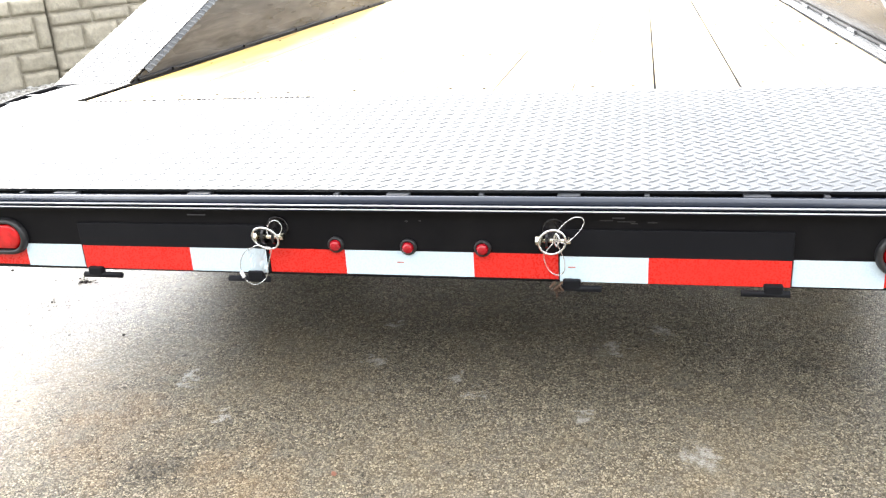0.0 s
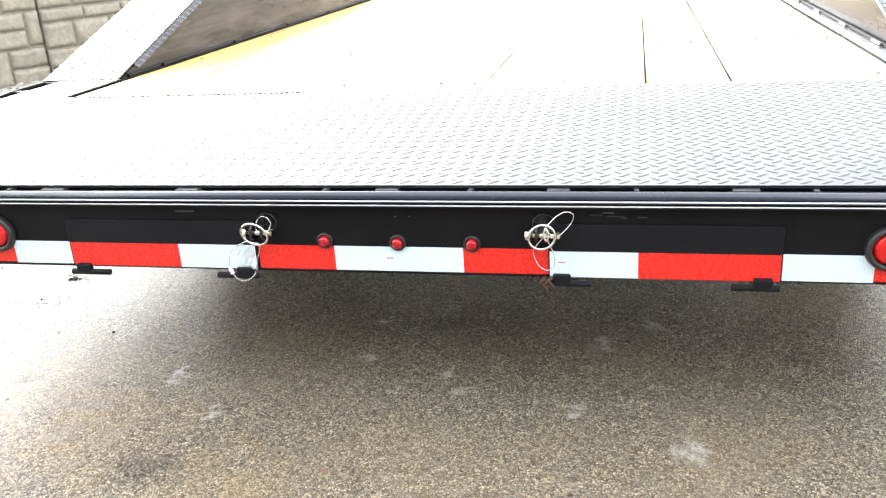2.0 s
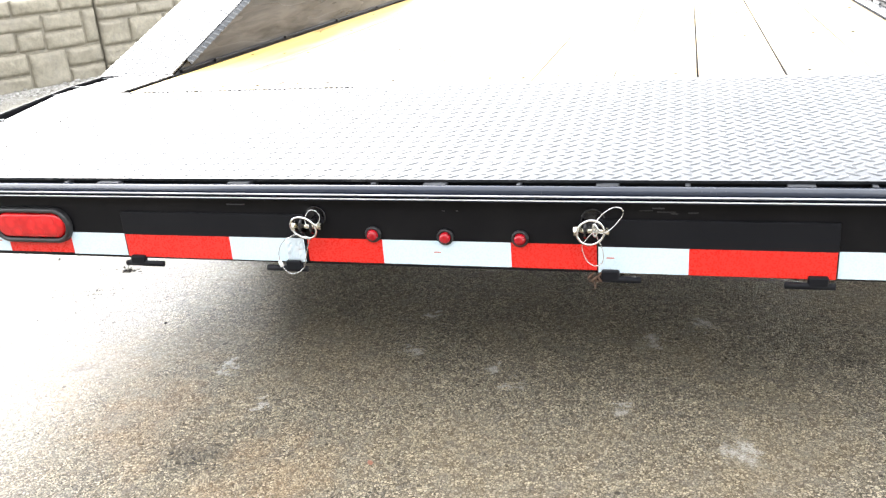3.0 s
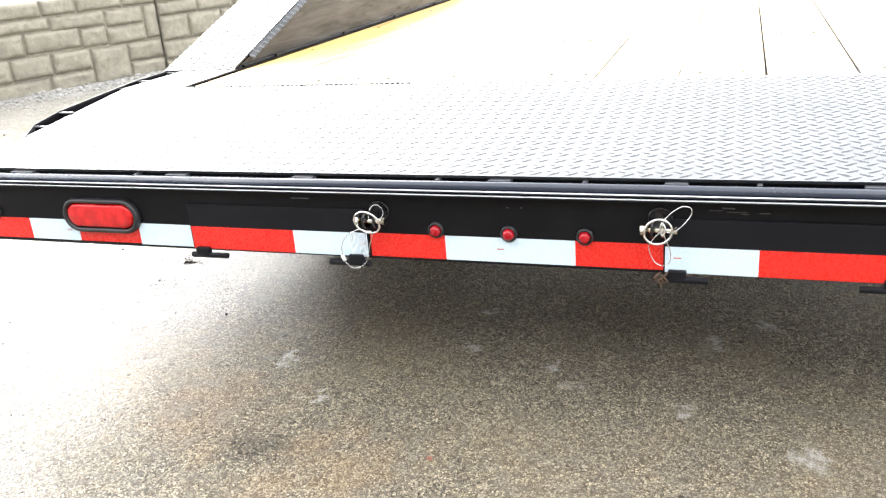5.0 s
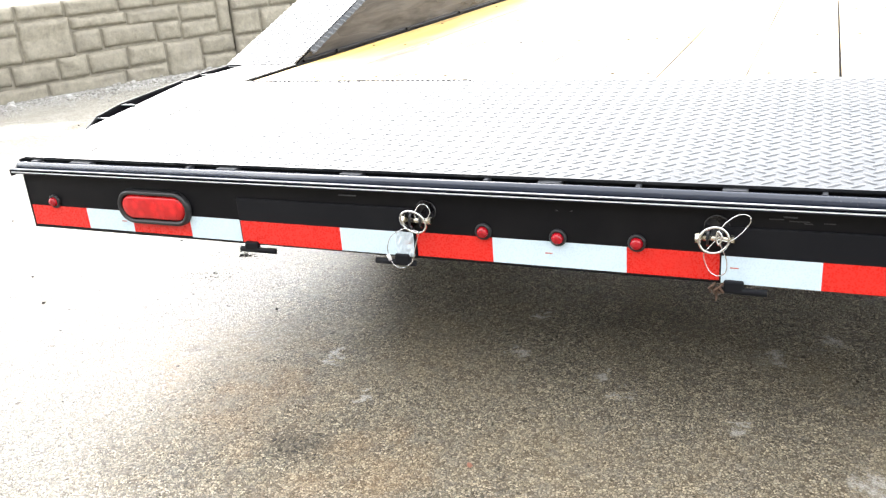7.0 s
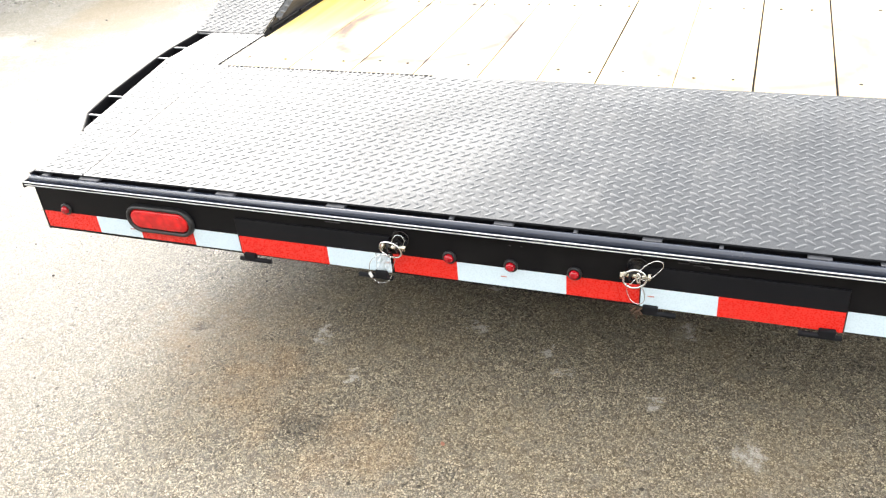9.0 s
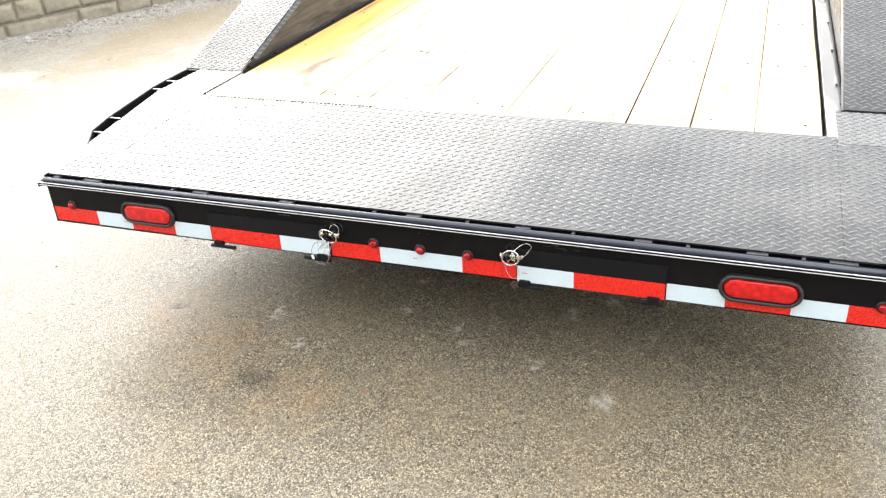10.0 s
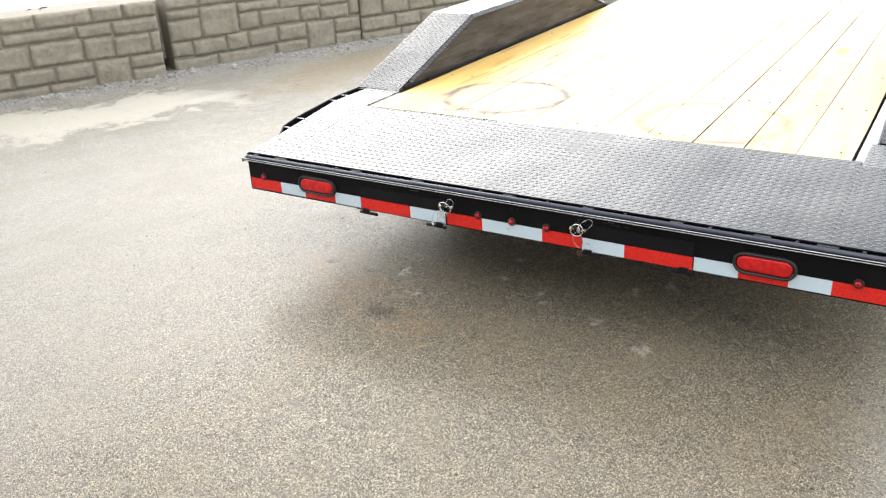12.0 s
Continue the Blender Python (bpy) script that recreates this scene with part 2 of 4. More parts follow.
    # chalky scuffs on the stone tops, and dark oily spots
    ragged = m.math("ADD", m.range(m.noise(p, 38.0, 5.0, 0.7), 0.2, 0.8, -0.05, 0.05), m.range(tone, 0.0, 1.0, -0.008, 0.008))
    for sx, sy, r in STAINS:
        d = m.n("ShaderNodeVectorMath", 1, op="LENGTH", i0=m.scaled(m.n("ShaderNodeVectorMath", op="SUBTRACT", i0=p, i1=(sx, sy, 0.0)), (1.0, 0.8, 1.0)))
        chalk = m.math("MULTIPLY", m.range(m.math("ADD", d, ragged), r * 0.75, 0.0), m.range(pit, 0.0, 1.0, 0.8, 0.3))
        col = m.mix(m.math("MULTIPLY", chalk, 0.95), col, (0.5, 0.48, 0.44))
    for sx, sy, r in ((-0.453, -0.226, 0.085), (-0.9, 0.05, 0.03), (0.75, 0.3, 0.05)):
        d = m.n("ShaderNodeVectorMath", 1, op="LENGTH", i0=m.scaled(m.n("ShaderNodeVectorMath", op="SUBTRACT", i0=p, i1=(sx, sy, 0.0)), (0.8, 1.3, 1.0)))
        col = m.mix(m.math("MULTIPLY", m.range(m.math("ADD", d, ragged), r, r * 0.3), 0.38), col, (0.03, 0.028, 0.026))
    # holes where single stones have come out
    lost = cells(34.0)
    rare = m.n("ShaderNodeSeparateColor", 0, Color=lost["Color"])
    size = m.range(m.n("ShaderNodeSeparateColor", 1, Color=lost["Color"]), 0.0, 1.0, 0.07, 0.22)
    hole = m.math("MULTIPLY", m.range(m.math("SUBTRACT", lost["Distance"], size), 0.0, -0.05), m.range(rare, 0.86, 0.9))
    col = m.mix(m.math("MULTIPLY", hole, 0.7), col, (0.022, 0.02, 0.017))
    # a thin wet film over worn stone tops that stand a little unevenly
    rough = m.math("ADD", m.range(big, 0.35, 0.65, 0.055, 0.085), m.range(tone2, 0.0, 1.0, -0.02, 0.05))
    rough = m.math("ADD", rough, m.math("ADD", m.math("MULTIPLY", mud, 0.3), m.math("MULTIPLY", silt, 0.26)))
    top = m.range(rims["Distance"], 0.0, 0.2)
    dome = m.math("MULTIPLY", m.math("POWER", stones["Distance"], 2.0), -0.9)
    height = m.math("ADD", m.math("ADD", m.math("MULTIPLY", top, 0.55), dome), m.math("ADD", m.math("MULTIPLY", tone2, 0.5), m.math("MULTIPLY", small["Distance"], -0.22)))
    height = m.math("ADD", m.math("MULTIPLY", height, m.math("SUBTRACT", 1.0, m.math("MULTIPLY", mud, 0.7))), m.math("MULTIPLY", patch, 1.2))
    m.bump(height, 1.0, 0.0016)
    m.b.inputs["Specular IOR Level"].default_value = 0.05
    # the water film lies flatter than the stones and fills their pits
    m.put(m.b.inputs["Coat Weight"], m.math("MULTIPLY", m.range(silt, 0.1, 0.8, 1.0, 0.4), m.math("MULTIPLY", m.range(m.math("MAXIMUM", pit, hole), 0.25, 0.9, 1.0, 0.04), m.range(tone2, 0.45, 0.8, 1.0, 0.55))))
    m.put(m.b.inputs["Coat Roughness"], rough)
    m.b.inputs["Coat IOR"].default_value = 1.36
    m.put(m.b.inputs["Coat Normal"], m.n("ShaderNodeBump", Strength=1.0, Distance=0.00022, Height=height))
    return m.end(col, 0.7)


def cast_stone(name, base):
    m = Nodes(name)
    p = m.place()
    rnd = m.n("ShaderNodeObjectInfo", 5)
    big, mid, fine = m.noise(p, 5.0, 5.0), m.noise(p, 26.0, 6.0, 0.65), m.noise(p, 240.0, 3.0)
    lo, hi = tuple(v * 0.72 for v in base), tuple(min(v * 1.25, 0.9) for v in base)
    col = m.mix(m.range(mid, 0.3, 0.7), lo, hi)
    col = m.mix(m.range(rnd, 0.0, 1.0, 0.0, 0.3), col, tuple(v * 0.75 for v in base))
    col = m.mix(m.range(big, 0.5, 0.75, 0.0, 0.5), col, (0.2, 0.18, 0.15))
    m.bump(m.math("ADD", mid, m.math("MULTIPLY", fine, 0.25)), 0.75, 0.012)
    return m.end(col, m.range(mid, 0.3, 0.7, 0.6, 0.85))


def rubble():
    """Crushed stone, each piece a little different, dulled by dust."""
    m = Nodes("dusty_crushed_stone")
    p = m.place()
    rnd = m.n("ShaderNodeNewGeometry", 8)
    col = m.mix(rnd, (0.13, 0.125, 0.115), (0.46, 0.455, 0.44))
    col = m.mix(m.range(m.noise(p, 14.0, 5.0), 0.35, 0.65, 0.0, 0.6), col, (0.3, 0.28, 0.24))
    fine = m.noise(p, 200.0, 4.0)
    m.bump(fine, 0.4, 0.002)
    return m.end(col, m.range(fine, 0.3, 0.7, 0.65, 0.9))


def tape(name, base):
    m = Nodes(name)
    p = m.place()
    weave = m.n("ShaderNodeTexVoronoi", 0, Vector=m.scaled(p, (1.0, 0.0, 1.0)), Scale=260.0)
    smear = m.noise(p, 9.0, 4.0)
    col = m.mix(m.range(smear, 0.55, 0.8, 0.0, 0.18), base, tuple(v * 0.6 for v in base))
    m.bump(weave, 0.05, 0.0005)
    return m.end(col, m.range(weave, 0.0, 0.8, 0.22, 0.32))


def lens():
    m = Nodes("red_lens")
    p = m.place()
    cell = m.n("ShaderNodeTexVoronoi", 0, Vector=m.scaled(p, (1.0, 0.0, 1.0)), Scale=55.0)
    col = m.mix(m.range(cell, 0.1, 0.7), (0.74, 0.012, 0.014), (0.5, 0.006, 0.008))
    m.bump(cell, 0.15, 0.002)
    m.b.inputs["Subsurface Weight"].default_value = 0.0
    m.b.inputs["Coat Weight"].default_value = 0.12
    m.b.inputs["Coat Roughness"].default_value = 0.06
    return m.end(col, 0.25)


def plain(name, base, rough, metal=0.0, scale=40.0, amount=0.3, bump=0.1):
    m = Nodes(name)
    p = m.place()
    a = m.noise(p, scale, 4.0)
    col = m.mix(m.range(a, 0.3, 0.7, 0.0, amount), base, tuple(v * 0.5 for v in base))
    m.bump(a, bump, 0.001)
    return m.end(col, m.range(a, 0.3, 0.7, max(rough - 0.05, 0.03), rough + 0.08), metal)


M_BLACK = black_paint("black_gloss_steel", (0.012, 0.012, 0.014), 0.2)
M_BEAM = black_paint("black_satin_steel", (0.006, 0.006, 0.0075), 0.4, 0.02, gloss=0.12)
M_DOOR = black_paint("black_plastic_sheet", (0.009, 0.0095, 0.012), 0.45, 0.015, gloss=0.12)
M_EDGE = black_paint("worn_black_edge", (0.02, 0.026, 0.042), 0.17, 0.02, gloss=0.5)
M_SIDE = streaked("smooth_black_side")
M_TREAD = tread_paint("black_painted_tread_plate", (0.013, 0.0135, 0.016), (0.075, 0.072, 0.068), 0.22, 0.38)
# lug paint lighter than the sheet: the lugs' highlights put into the colour
M_LUG = tread_paint("lightened_black_lug", (0.04, 0.041, 0.044), (0.12, 0.117, 0.112), 0.22, 0.39)
M_WOOD = wood()
# near-black board edges: the shade in the seams is put into the colour
M_SEAM = plain("darkened_board_edge", (0.018, 0.014, 0.011), 0.75, 0.0, 25.0, 0.6, 0.3)
M_GROUND = asphalt()
M_STONE = cast_stone("moulded_concrete_stone", (0.262, 0.238, 0.185))
M_JOINT = cast_stone("moulded_concrete_joint", (0.22, 0.2, 0.155))
M_RED = tape("red_reflective_tape", (0.72, 0.02, 0.014))
M_WHITE = tape("white_reflective_tape", (0.62, 0.75, 0.84))
M_LENS = lens()
M_DARKLENS = plain("dark_red_lens", (0.42, 0.006, 0.014), 0.12, 0.0, 130.0, 0.6, 0.6)
M_RUBBER = plain("black_rubber", (0.018, 0.018, 0.02), 0.4)
M_ZINC = plain("zinc_plated_steel", (0.75, 0.7, 0.58), 0.22, 1.0)
M_CHROME = plain("bright_wire", (0.86, 0.86, 0.86), 0.15, 1.0)
M_INK = plain("faded_red_print", (0.55, 0.2, 0.18), 0.5)
M_CLEAR = plain("crumpled_film", (0.9, 0.93, 0.95), 0.2, 0.0, 90.0, 0.1, 0.5)
M_CLEAR.node_tree.nodes["Principled BSDF"].inputs["Alpha"].default_value = 0.3
M_LEAF = plain("dry_brown_leaf", (0.09, 0.05, 0.03), 0.8)
# for dirt crumbs, and for blackening the board and plate seams
M_DIRT_GAP = plain("black_dirt_and_gap", (0.03, 0.025, 0.02), 0.8)
M_GRAVEL = rubble()
M_WELD = plain("weld_tab", (0.06, 0.063, 0.072), 0.35, 0.0, 70.0, 0.6, 0.4)
M_STRIP = black_paint("wet_flat_steel", (0.16, 0.165, 0.175), 0.14, 0.2, gloss=1.0)
M_BANK = cast_stone("pale_bank_soil", (0.5, 0.47, 0.42))
M_WORN = plain("bare_worn_steel", (0.8, 0.8, 0.82), 0.3, 0.0)
M_SCRAPE = plain("scraped_black_paint", (0.025, 0.025, 0.028), 0.4, 0.0, 300.0, 0.8, 0.4)
M_RENDERED = cast_stone("grey_render", (0.17, 0.167, 0.16))
# near-black standing in for shade in the wing hollows and left groove
M_DEEP = plain("deep_shade_black", (0.005, 0.005, 0.006), 0.9, 0.0, 20.0, 0.3, 0.05)
M_DEEP.node_tree.nodes["Principled BSDF"].inputs["Specular IOR Level"].default_value = 0.08
M_SLEEVE = plain("white_plastic", (0.8, 0.8, 0.8), 0.4)
M_RIM = plain("grey_wheel_rim", (0.45, 0.45, 0.45), 0.35)


# ---- mesh helpers ----
def finish(bm, name, material, smooth=False):
    mesh = bpy.data.meshes.new(name)
    bmesh.ops.recalc_face_normals(bm, faces=bm.faces[:])
    bm.to_mesh(mesh)
    bm.free()
    mesh.materials.append(material)
    if smooth:
        mesh.shade_smooth()
    return mesh


def part(name, bm, material, parent=None, label="", smooth=False):
    ob = new(name, bm if isinstance(bm, bpy.types.Mesh) else finish(bm, name, material, smooth))
    if parent is not None:
        ob.parent = parent
    if label:
        tagged(ob, label)
    return ob


def add_box(bm, lo, hi, bevel=0.0, turn=None):
    mid = [(a + b) / 2 for a, b in zip(lo, hi)]
    size = [b - a for a, b in zip(lo, hi)]
    made = bmesh.ops.create_cube(bm, size=1.0, matrix=Matrix.Translation(mid) @ (turn or Matrix()) @ Matrix.Diagonal((*size, 1)))
    if bevel:
        edges = list({e for v in made["verts"] for e in v.link_edges})
        bmesh.ops.bevel(bm, geom=edges, offset=bevel, segments=2, profile=0.5, affect="EDGES")
    return bm


def box(lo, hi, bevel=0.0, turn=None):
    return add_box(bmesh.new(), lo, hi, bevel, turn)


def add_rod(bm, a, b, r, sides=16, r2=None):
    a, b = Vector(a), Vector(b)
    m = Matrix.Translation((a + b) / 2) @ (b - a).to_track_quat("Z", "Y").to_matrix().to_4x4()
    bmesh.ops.create_cone(bm, cap_ends=True, segments=sides, radius1=r, radius2=r if r2 is None else r2, depth=(b - a).length, matrix=m)
    return bm


def add_wire(bm, pts, r, sides=8, closed=False):
    pts = [Vector(p) for p in pts]
    rings = []
    for i, p in enumerate(pts):
        a = pts[i - 1] if i or closed else p
        b = pts[(i + 1) % len(pts)] if i < len(pts) - 1 or closed else p
        q = (b - a).to_track_quat("Z", "Y")
        rings.append([bm.verts.new(p + q @ Vector((r * math.cos(k * math.tau / sides), r * math.sin(k * math.tau / sides), 0))) for k in range(sides)])
    for i in range(len(rings) - (0 if closed else 1)):
        u, v = rings[i], rings[(i + 1) % len(rings)]
        s = 0
        if closed and i == len(rings) - 1:
            s = min(range(sides), key=lambda k: (u[0].co - v[k].co).length)
        for k in range(sides):
            bm.faces.new((u[k], u[(k + 1) % sides], v[(k + 1 + s) % sides], v[(k + s) % sides]))
    if not closed:
        bm.faces.new(rings[0])
        bm.faces.new(rings[-1])
    return bm


def prism(outline, lift, bevel=0.0):
    """A solid from a flat outline of points and the way it is drawn out."""
    bm = bmesh.new()
    face = bm.faces.new([bm.verts.new(p) for p in outline])
    made = bmesh.ops.extrude_face_region(bm, geom=[face])
    bmesh.ops.translate(bm, vec=lift, verts=[v for v in made["geom"] if isinstance(v, bmesh.types.BMVert)])
    bmesh.ops.recalc_face_normals(bm, faces=bm.faces[:])
    if bevel:
        bmesh.ops.bevel(bm, geom=bm.edges[:], offset=bevel, segments=2, profile=0.5, affect="EDGES")
    return bm


LUG_U, LUG_V, LUG_L, LUG_W, LUG_H = 0.0159, 0.0324, 0.0305, 0.0106, 0.0015


def tread_sheet(name, origin, u, v, width, length, thick=0.005, phase=(0.0, 0.0), skew=0.0, border=(0.0, 0.0)):
    """A tread plate: a sheet with raised lugs in slanted columns. u runs across the columns, v along them."""
    o, u, v = Vector(origin), Vector(u).normalized(), Vector(v).normalized()
    n = u.cross(v)
    verts, faces, smooth = [], [], []
    for k in (0.0, -thick):
        verts += [o + u * skew + n * k, o + u * width + n * k, o + u * width + v * length + n * k, o + v * length + n * k]
    faces += [(0, 1, 2, 3), (7, 6, 5, 4), (0, 4, 5, 1), (1, 5, 6, 2), (2, 6, 7, 3), (3, 7, 4, 0)]
    smooth += [False] * 6
    for i in range(int(width / LUG_U) + 2):
        for j in range(int(length / LUG_V) + 2):
            a = (i + phase[0]) * LUG_U
            b = (j + phase[1] + (0.5 if i % 2 else 0.0)) * LUG_V
            if not (0.004 + skew * (1 - b / length) + border[0] < a < width - 0.004 - border[1] and 0.006 < b < length - 0.004):
                continue
            ang = radians(41 if i % 2 else -41)
            du = u * math.cos(ang) + v * math.sin(ang)
            dv = n.cross(du)
            c, s = o + u * a + v * b - n * 0.0003, len(verts)
            L, W = LUG_L / 2, LUG_W / 2
            rim = ((-1, 0), (-0.6, -0.85), (0, -1), (0.6, -0.85), (1, 0), (0.6, 0.85), (0, 1), (-0.6, 0.85))
            for k, z in ((1.0, 0.0), (0.74, LUG_H * 0.62)):
                verts += [c + du * (x * L * (0.5 + 0.5 * k)) + dv * (y * W * k) + n * z for x, y in rim]
            verts += [c + du * (-L * 0.55) + n * LUG_H, c + du * (L * 0.55) + n * LUG_H]
            for k in range(8):
                faces.append((s + k, s + (k + 1) % 8, s + 8 + (k + 1) % 8, s + 8 + k))
            a, b = s + 16, s + 17
            t = s + 8
            faces += [(t, t + 1, a), (t + 1, t + 2, b, a), (t + 2, t + 3, b), (t + 3, t + 4, b), (t + 4, t + 5, b), (t + 5, t + 6, b), (t + 6, t + 7, a, b), (t + 7, t, a)]
            smooth += [True] * 16
    mesh = bpy.data.meshes.new(name)
    mesh.from_pydata([tuple(p) for p in verts], [], faces)
    mesh.polygons.foreach_set("use_smooth", smooth)
    mesh.materials.append(M_TREAD)
    mesh.materials.append(M_LUG)
    mesh.polygons.foreach_set("material_index", [int(k) for k in smooth])
    mesh.update()
    return mesh


# ---- ground and bank ----
bm = bmesh.new()
cuts = [-400, -60, -14, -6, -3, 0, 3, 6, 14, 60, 400]
grid = [[bm.verts.new((x, y, 0)) for x in cuts] for y in cuts]
for j in range(len(cuts) - 1):
    for i in range(len(cuts) - 1):
        bm.faces.new((grid[j][i], grid[j][i + 1], grid[j + 1][i + 1], grid[j + 1][i]))
tagged(part("ground", bm, M_GROUND), "wet worn asphalt yard with pale silt and mud", "ground", kind="structure")

# ---- retaining wall of moulded concrete units ----
# Each stone: start and end along the unit, bottom and top.
UNIT_A = [(-0.54, -0.28, 0.50, 0.63), (-0.28, 0.12, 0.50, 0.63), (0.12, 0.38, 0.50, 0.63), (0.38, 0.81, 0.50, 0.63), (0.81, 1.06, 0.50, 0.63), (1.06, 1.33, 0.50, 0.63),
          (-0.54, -0.2, 0.40, 0.50), (-0.2, 0.12, 0.40, 0.50), (0.12, 0.67, 0.405, 0.50), (0.67, 0.95, 0.39, 0.50), (0.95, 1.33, 0.375, 0.50),
          (-0.54, -0.3, 0.21, 0.40), (-0.3, 0.0, 0.21, 0.40), (0.0, 0.29, 0.21, 0.40), (0.29, 0.70, 0.21, 0.405), (0.70, 0.94, 0.205, 0.39), (0.94, 1.24, 0.2, 0.375), (1.24, 1.33, 0.2, 0.375),
          (-0.54, -0.16, 0.07, 0.21), (-0.16, 0.13, 0.07, 0.21), (0.13, 0.45, 0.07, 0.21), (0.45, 0.75, 0.07, 0.21), (0.75, 1.04, -0.03, 0.205), (1.04, 1.33, 0.09, 0.2), (1.04, 1.33, -0.03, 0.09),
          (-0.54, -0.1, -0.03, 0.07), (-0.1, 0.38, -0.03, 0.07), (0.38, 0.75, -0.03, 0.07)]
UNIT_B = [(0.0, 0.3, 0.51, 0.62), (0.3, 0.62, 0.51, 0.62), (0.62, 1.0, 0.50, 0.62), (1.0, 1.25, 0.50, 0.62), (1.25, 1.6, 0.5, 0.62), (1.6, 1.87, 0.5, 0.62),
          (0.0, 0.29, 0.42, 0.51), (0.29, 0.64, 0.235, 0.51), (0.64, 1.04, 0.41, 0.50), (1.04, 1.45, 0.39, 0.50), (1.45, 1.75, 0.37, 0.5), (1.75, 1.87, 0.25, 0.5),
          (0.64, 0.84, 0.25, 0.41), (0.84, 1.24, 0.26, 0.41), (1.24, 1.44, 0.25, 0.39), (1.44, 1.75, 0.24, 0.37),
          (0.0, 0.29, 0.235, 0.42), (0.0, 0.19, 0.1, 0.235), (0.19, 0.5, 0.09, 0.235), (0.5, 0.71, 0.09, 0.25), (0.71, 1.0, 0.095, 0.25), (1.0, 1.29, 0.1, 0.255),
          (1.29, 1.58, -0.03, 0.24), (1.58, 1.87, 0.1, 0.24), (1.58, 1.87, -0.03, 0.1), (0.0, 0.4, -0.03, 0.09), (0.4, 0.96, -0.03, 0.09), (0.96, 1.29, -0.03, 0.1)]


def stone_mesh(w, h, rnd):
    """A rough-faced stone w by h, proud of the joint by a few centimetres, with slumped rounded edges."""
    bm = bmesh.new()
    nx, nz = max(6, int(w / 0.02)), max(5, int(h / 0.018))
    off = Vector((rnd.random() * 50, rnd.random() * 50, 0))
    gap = 0.007
    rows = []
    for j in range(nz + 1):
        row = []
        for i in range(nx + 1):
            a, b = i / nx, j / nz
            x, z = gap + a * (w - 2 * gap), gap + b * (h - 2 * gap)
            d = min(x - gap, w - gap - x, z - gap, h - gap - z)
            rise = 0.02 * min(1.0, max(d, 0.0) / 0.018) ** 0.5
            k = noise.noise(Vector((x * 9, z * 9, 0)) + off) * 0.016 + noise.noise(Vector((x * 28, z * 28, 3)) + off) * 0.009
            edge = 0.0 if 0 < i < nx and 0 < j < nz else 1.0
            wob = noise.noise(Vector((x * 30, z * 30, 7)) + off) * 0.004 * edge
            row.append(bm.verts.new((x + wob, -(0.004 + rise + (k if not edge else 0.0)), z + wob)))
        rows.append(row)
    for j in range(nz):
        for i in range(nx):
            bm.faces.new((rows[j][i], rows[j][i + 1], rows[j + 1][i + 1], rows[j + 1][i]))
    rim = [rows[0][i] for i in range(nx + 1)] + [rows[j][nx] for j in range(1, nz + 1)] + [rows[nz][i] for i in range(nx - 1, -1, -1)] + [rows[j][0] for j in range(nz - 1, 0, -1)]
    back = [bm.verts.new((v.co.x, 0.02, v.co.z)) for v in rim]
    for i in range(len(rim)):
        k = (i + 1) % len(rim)
        bm.faces.new((rim[i], back[i], back[k], rim[k]))
    return bm


def wall_unit(start, end, pattern, x0, x1, flip=False):
    """One cast wall unit standing between two points of the ground, its face to the yard."""
    rnd = random.Random(int(abs(start[0] * 100) + abs(start[1] * 10)))
    d = Vector((end[0] - start[0], end[1] - start[1], 0))
    base = new("retaining_wall_unit")
    base.matrix_world = Matrix.Translation((start[0], start[1], 0)) @ Matrix.Rotation(math.atan2(d.y, d.x), 4, "Z")
    tagged(base, "tan moulded concrete wall unit with ashlar stone pattern", "wall unit", "retaining wall")
    top = max(s[3] for s in pattern)
    part("core", box((x0 + 0.006, 0.0, -0.03), (x1 - 0.006, 0.42, top - 0.006), 0.006), M_JOINT, base)
    for a, b, z0, z1 in pattern:
        if flip:
            a, b = x0 + x1 - b, x0 + x1 - a
        ob = part("stone", stone_mesh(b - a, z1 - z0, rnd), M_STONE, base, smooth=True)
        ob.location = (a, 0, z0)
    return base


wall_unit((-5.211, 1.301), (-4.616, 2.483), UNIT_A, -0.54, 1.33)
wall_unit((-4.666, 2.626), (-3.871, 4.313), UNIT_B, 0.0, 1.87)
wall_unit((-3.614, 4.79), (-2.8, 6.48), UNIT_A, -0.54, 1.33)
wall_unit((-3.02, 6.02), (-2.15, 7.68), UNIT_B, 0.0, 1.87)
wall_unit((-6.3, -0.9), (-5.47, 0.78), UNIT_B, 0.0, 1.87)

# pale soil held up behind the wall
tagged(part("bank", prism([(-6.5, -1.4, 0.575), (-5.65, 0.75, 0.575), (-4.95, 2.55, 0.575), (-4.1, 4.5, 0.575), (-2.2, 8.3, 0.575), (-30, 40, 0.9), (-60, 5, 0.9), (-30, -20, 0.9)], (0, 0, -0.5)), M_BANK),
       "pale bare soil bank level with the wall top", "bank", kind="structure")

# unseen wall added behind the camera to hold back low sky light
tagged(part("wall_south", box((-14, -6.0, -0.05), (16, -5.6, 4.3), 0.01), M_RENDERED), "unseen plain grey wall added to block low sky light", "wall", kind="structure")

# ---- the trailer ----
trailer = tagged(new("flatbed_trailer"), "black steel flatbed trailer with wet pine deck and drive-over fenders", "trailer")
XL, XR = -1.256, 1.229          # ends of the rear beam
Z0, Z1 = 0.298, 0.431           # its bottom and top
PLATE_Y0, PLATE_Y1, PLATE_Z0, PLATE_Z1 = 0.006, 0.655, 0.4645, 0.515
DECK = 0.5095                   # top of the boards

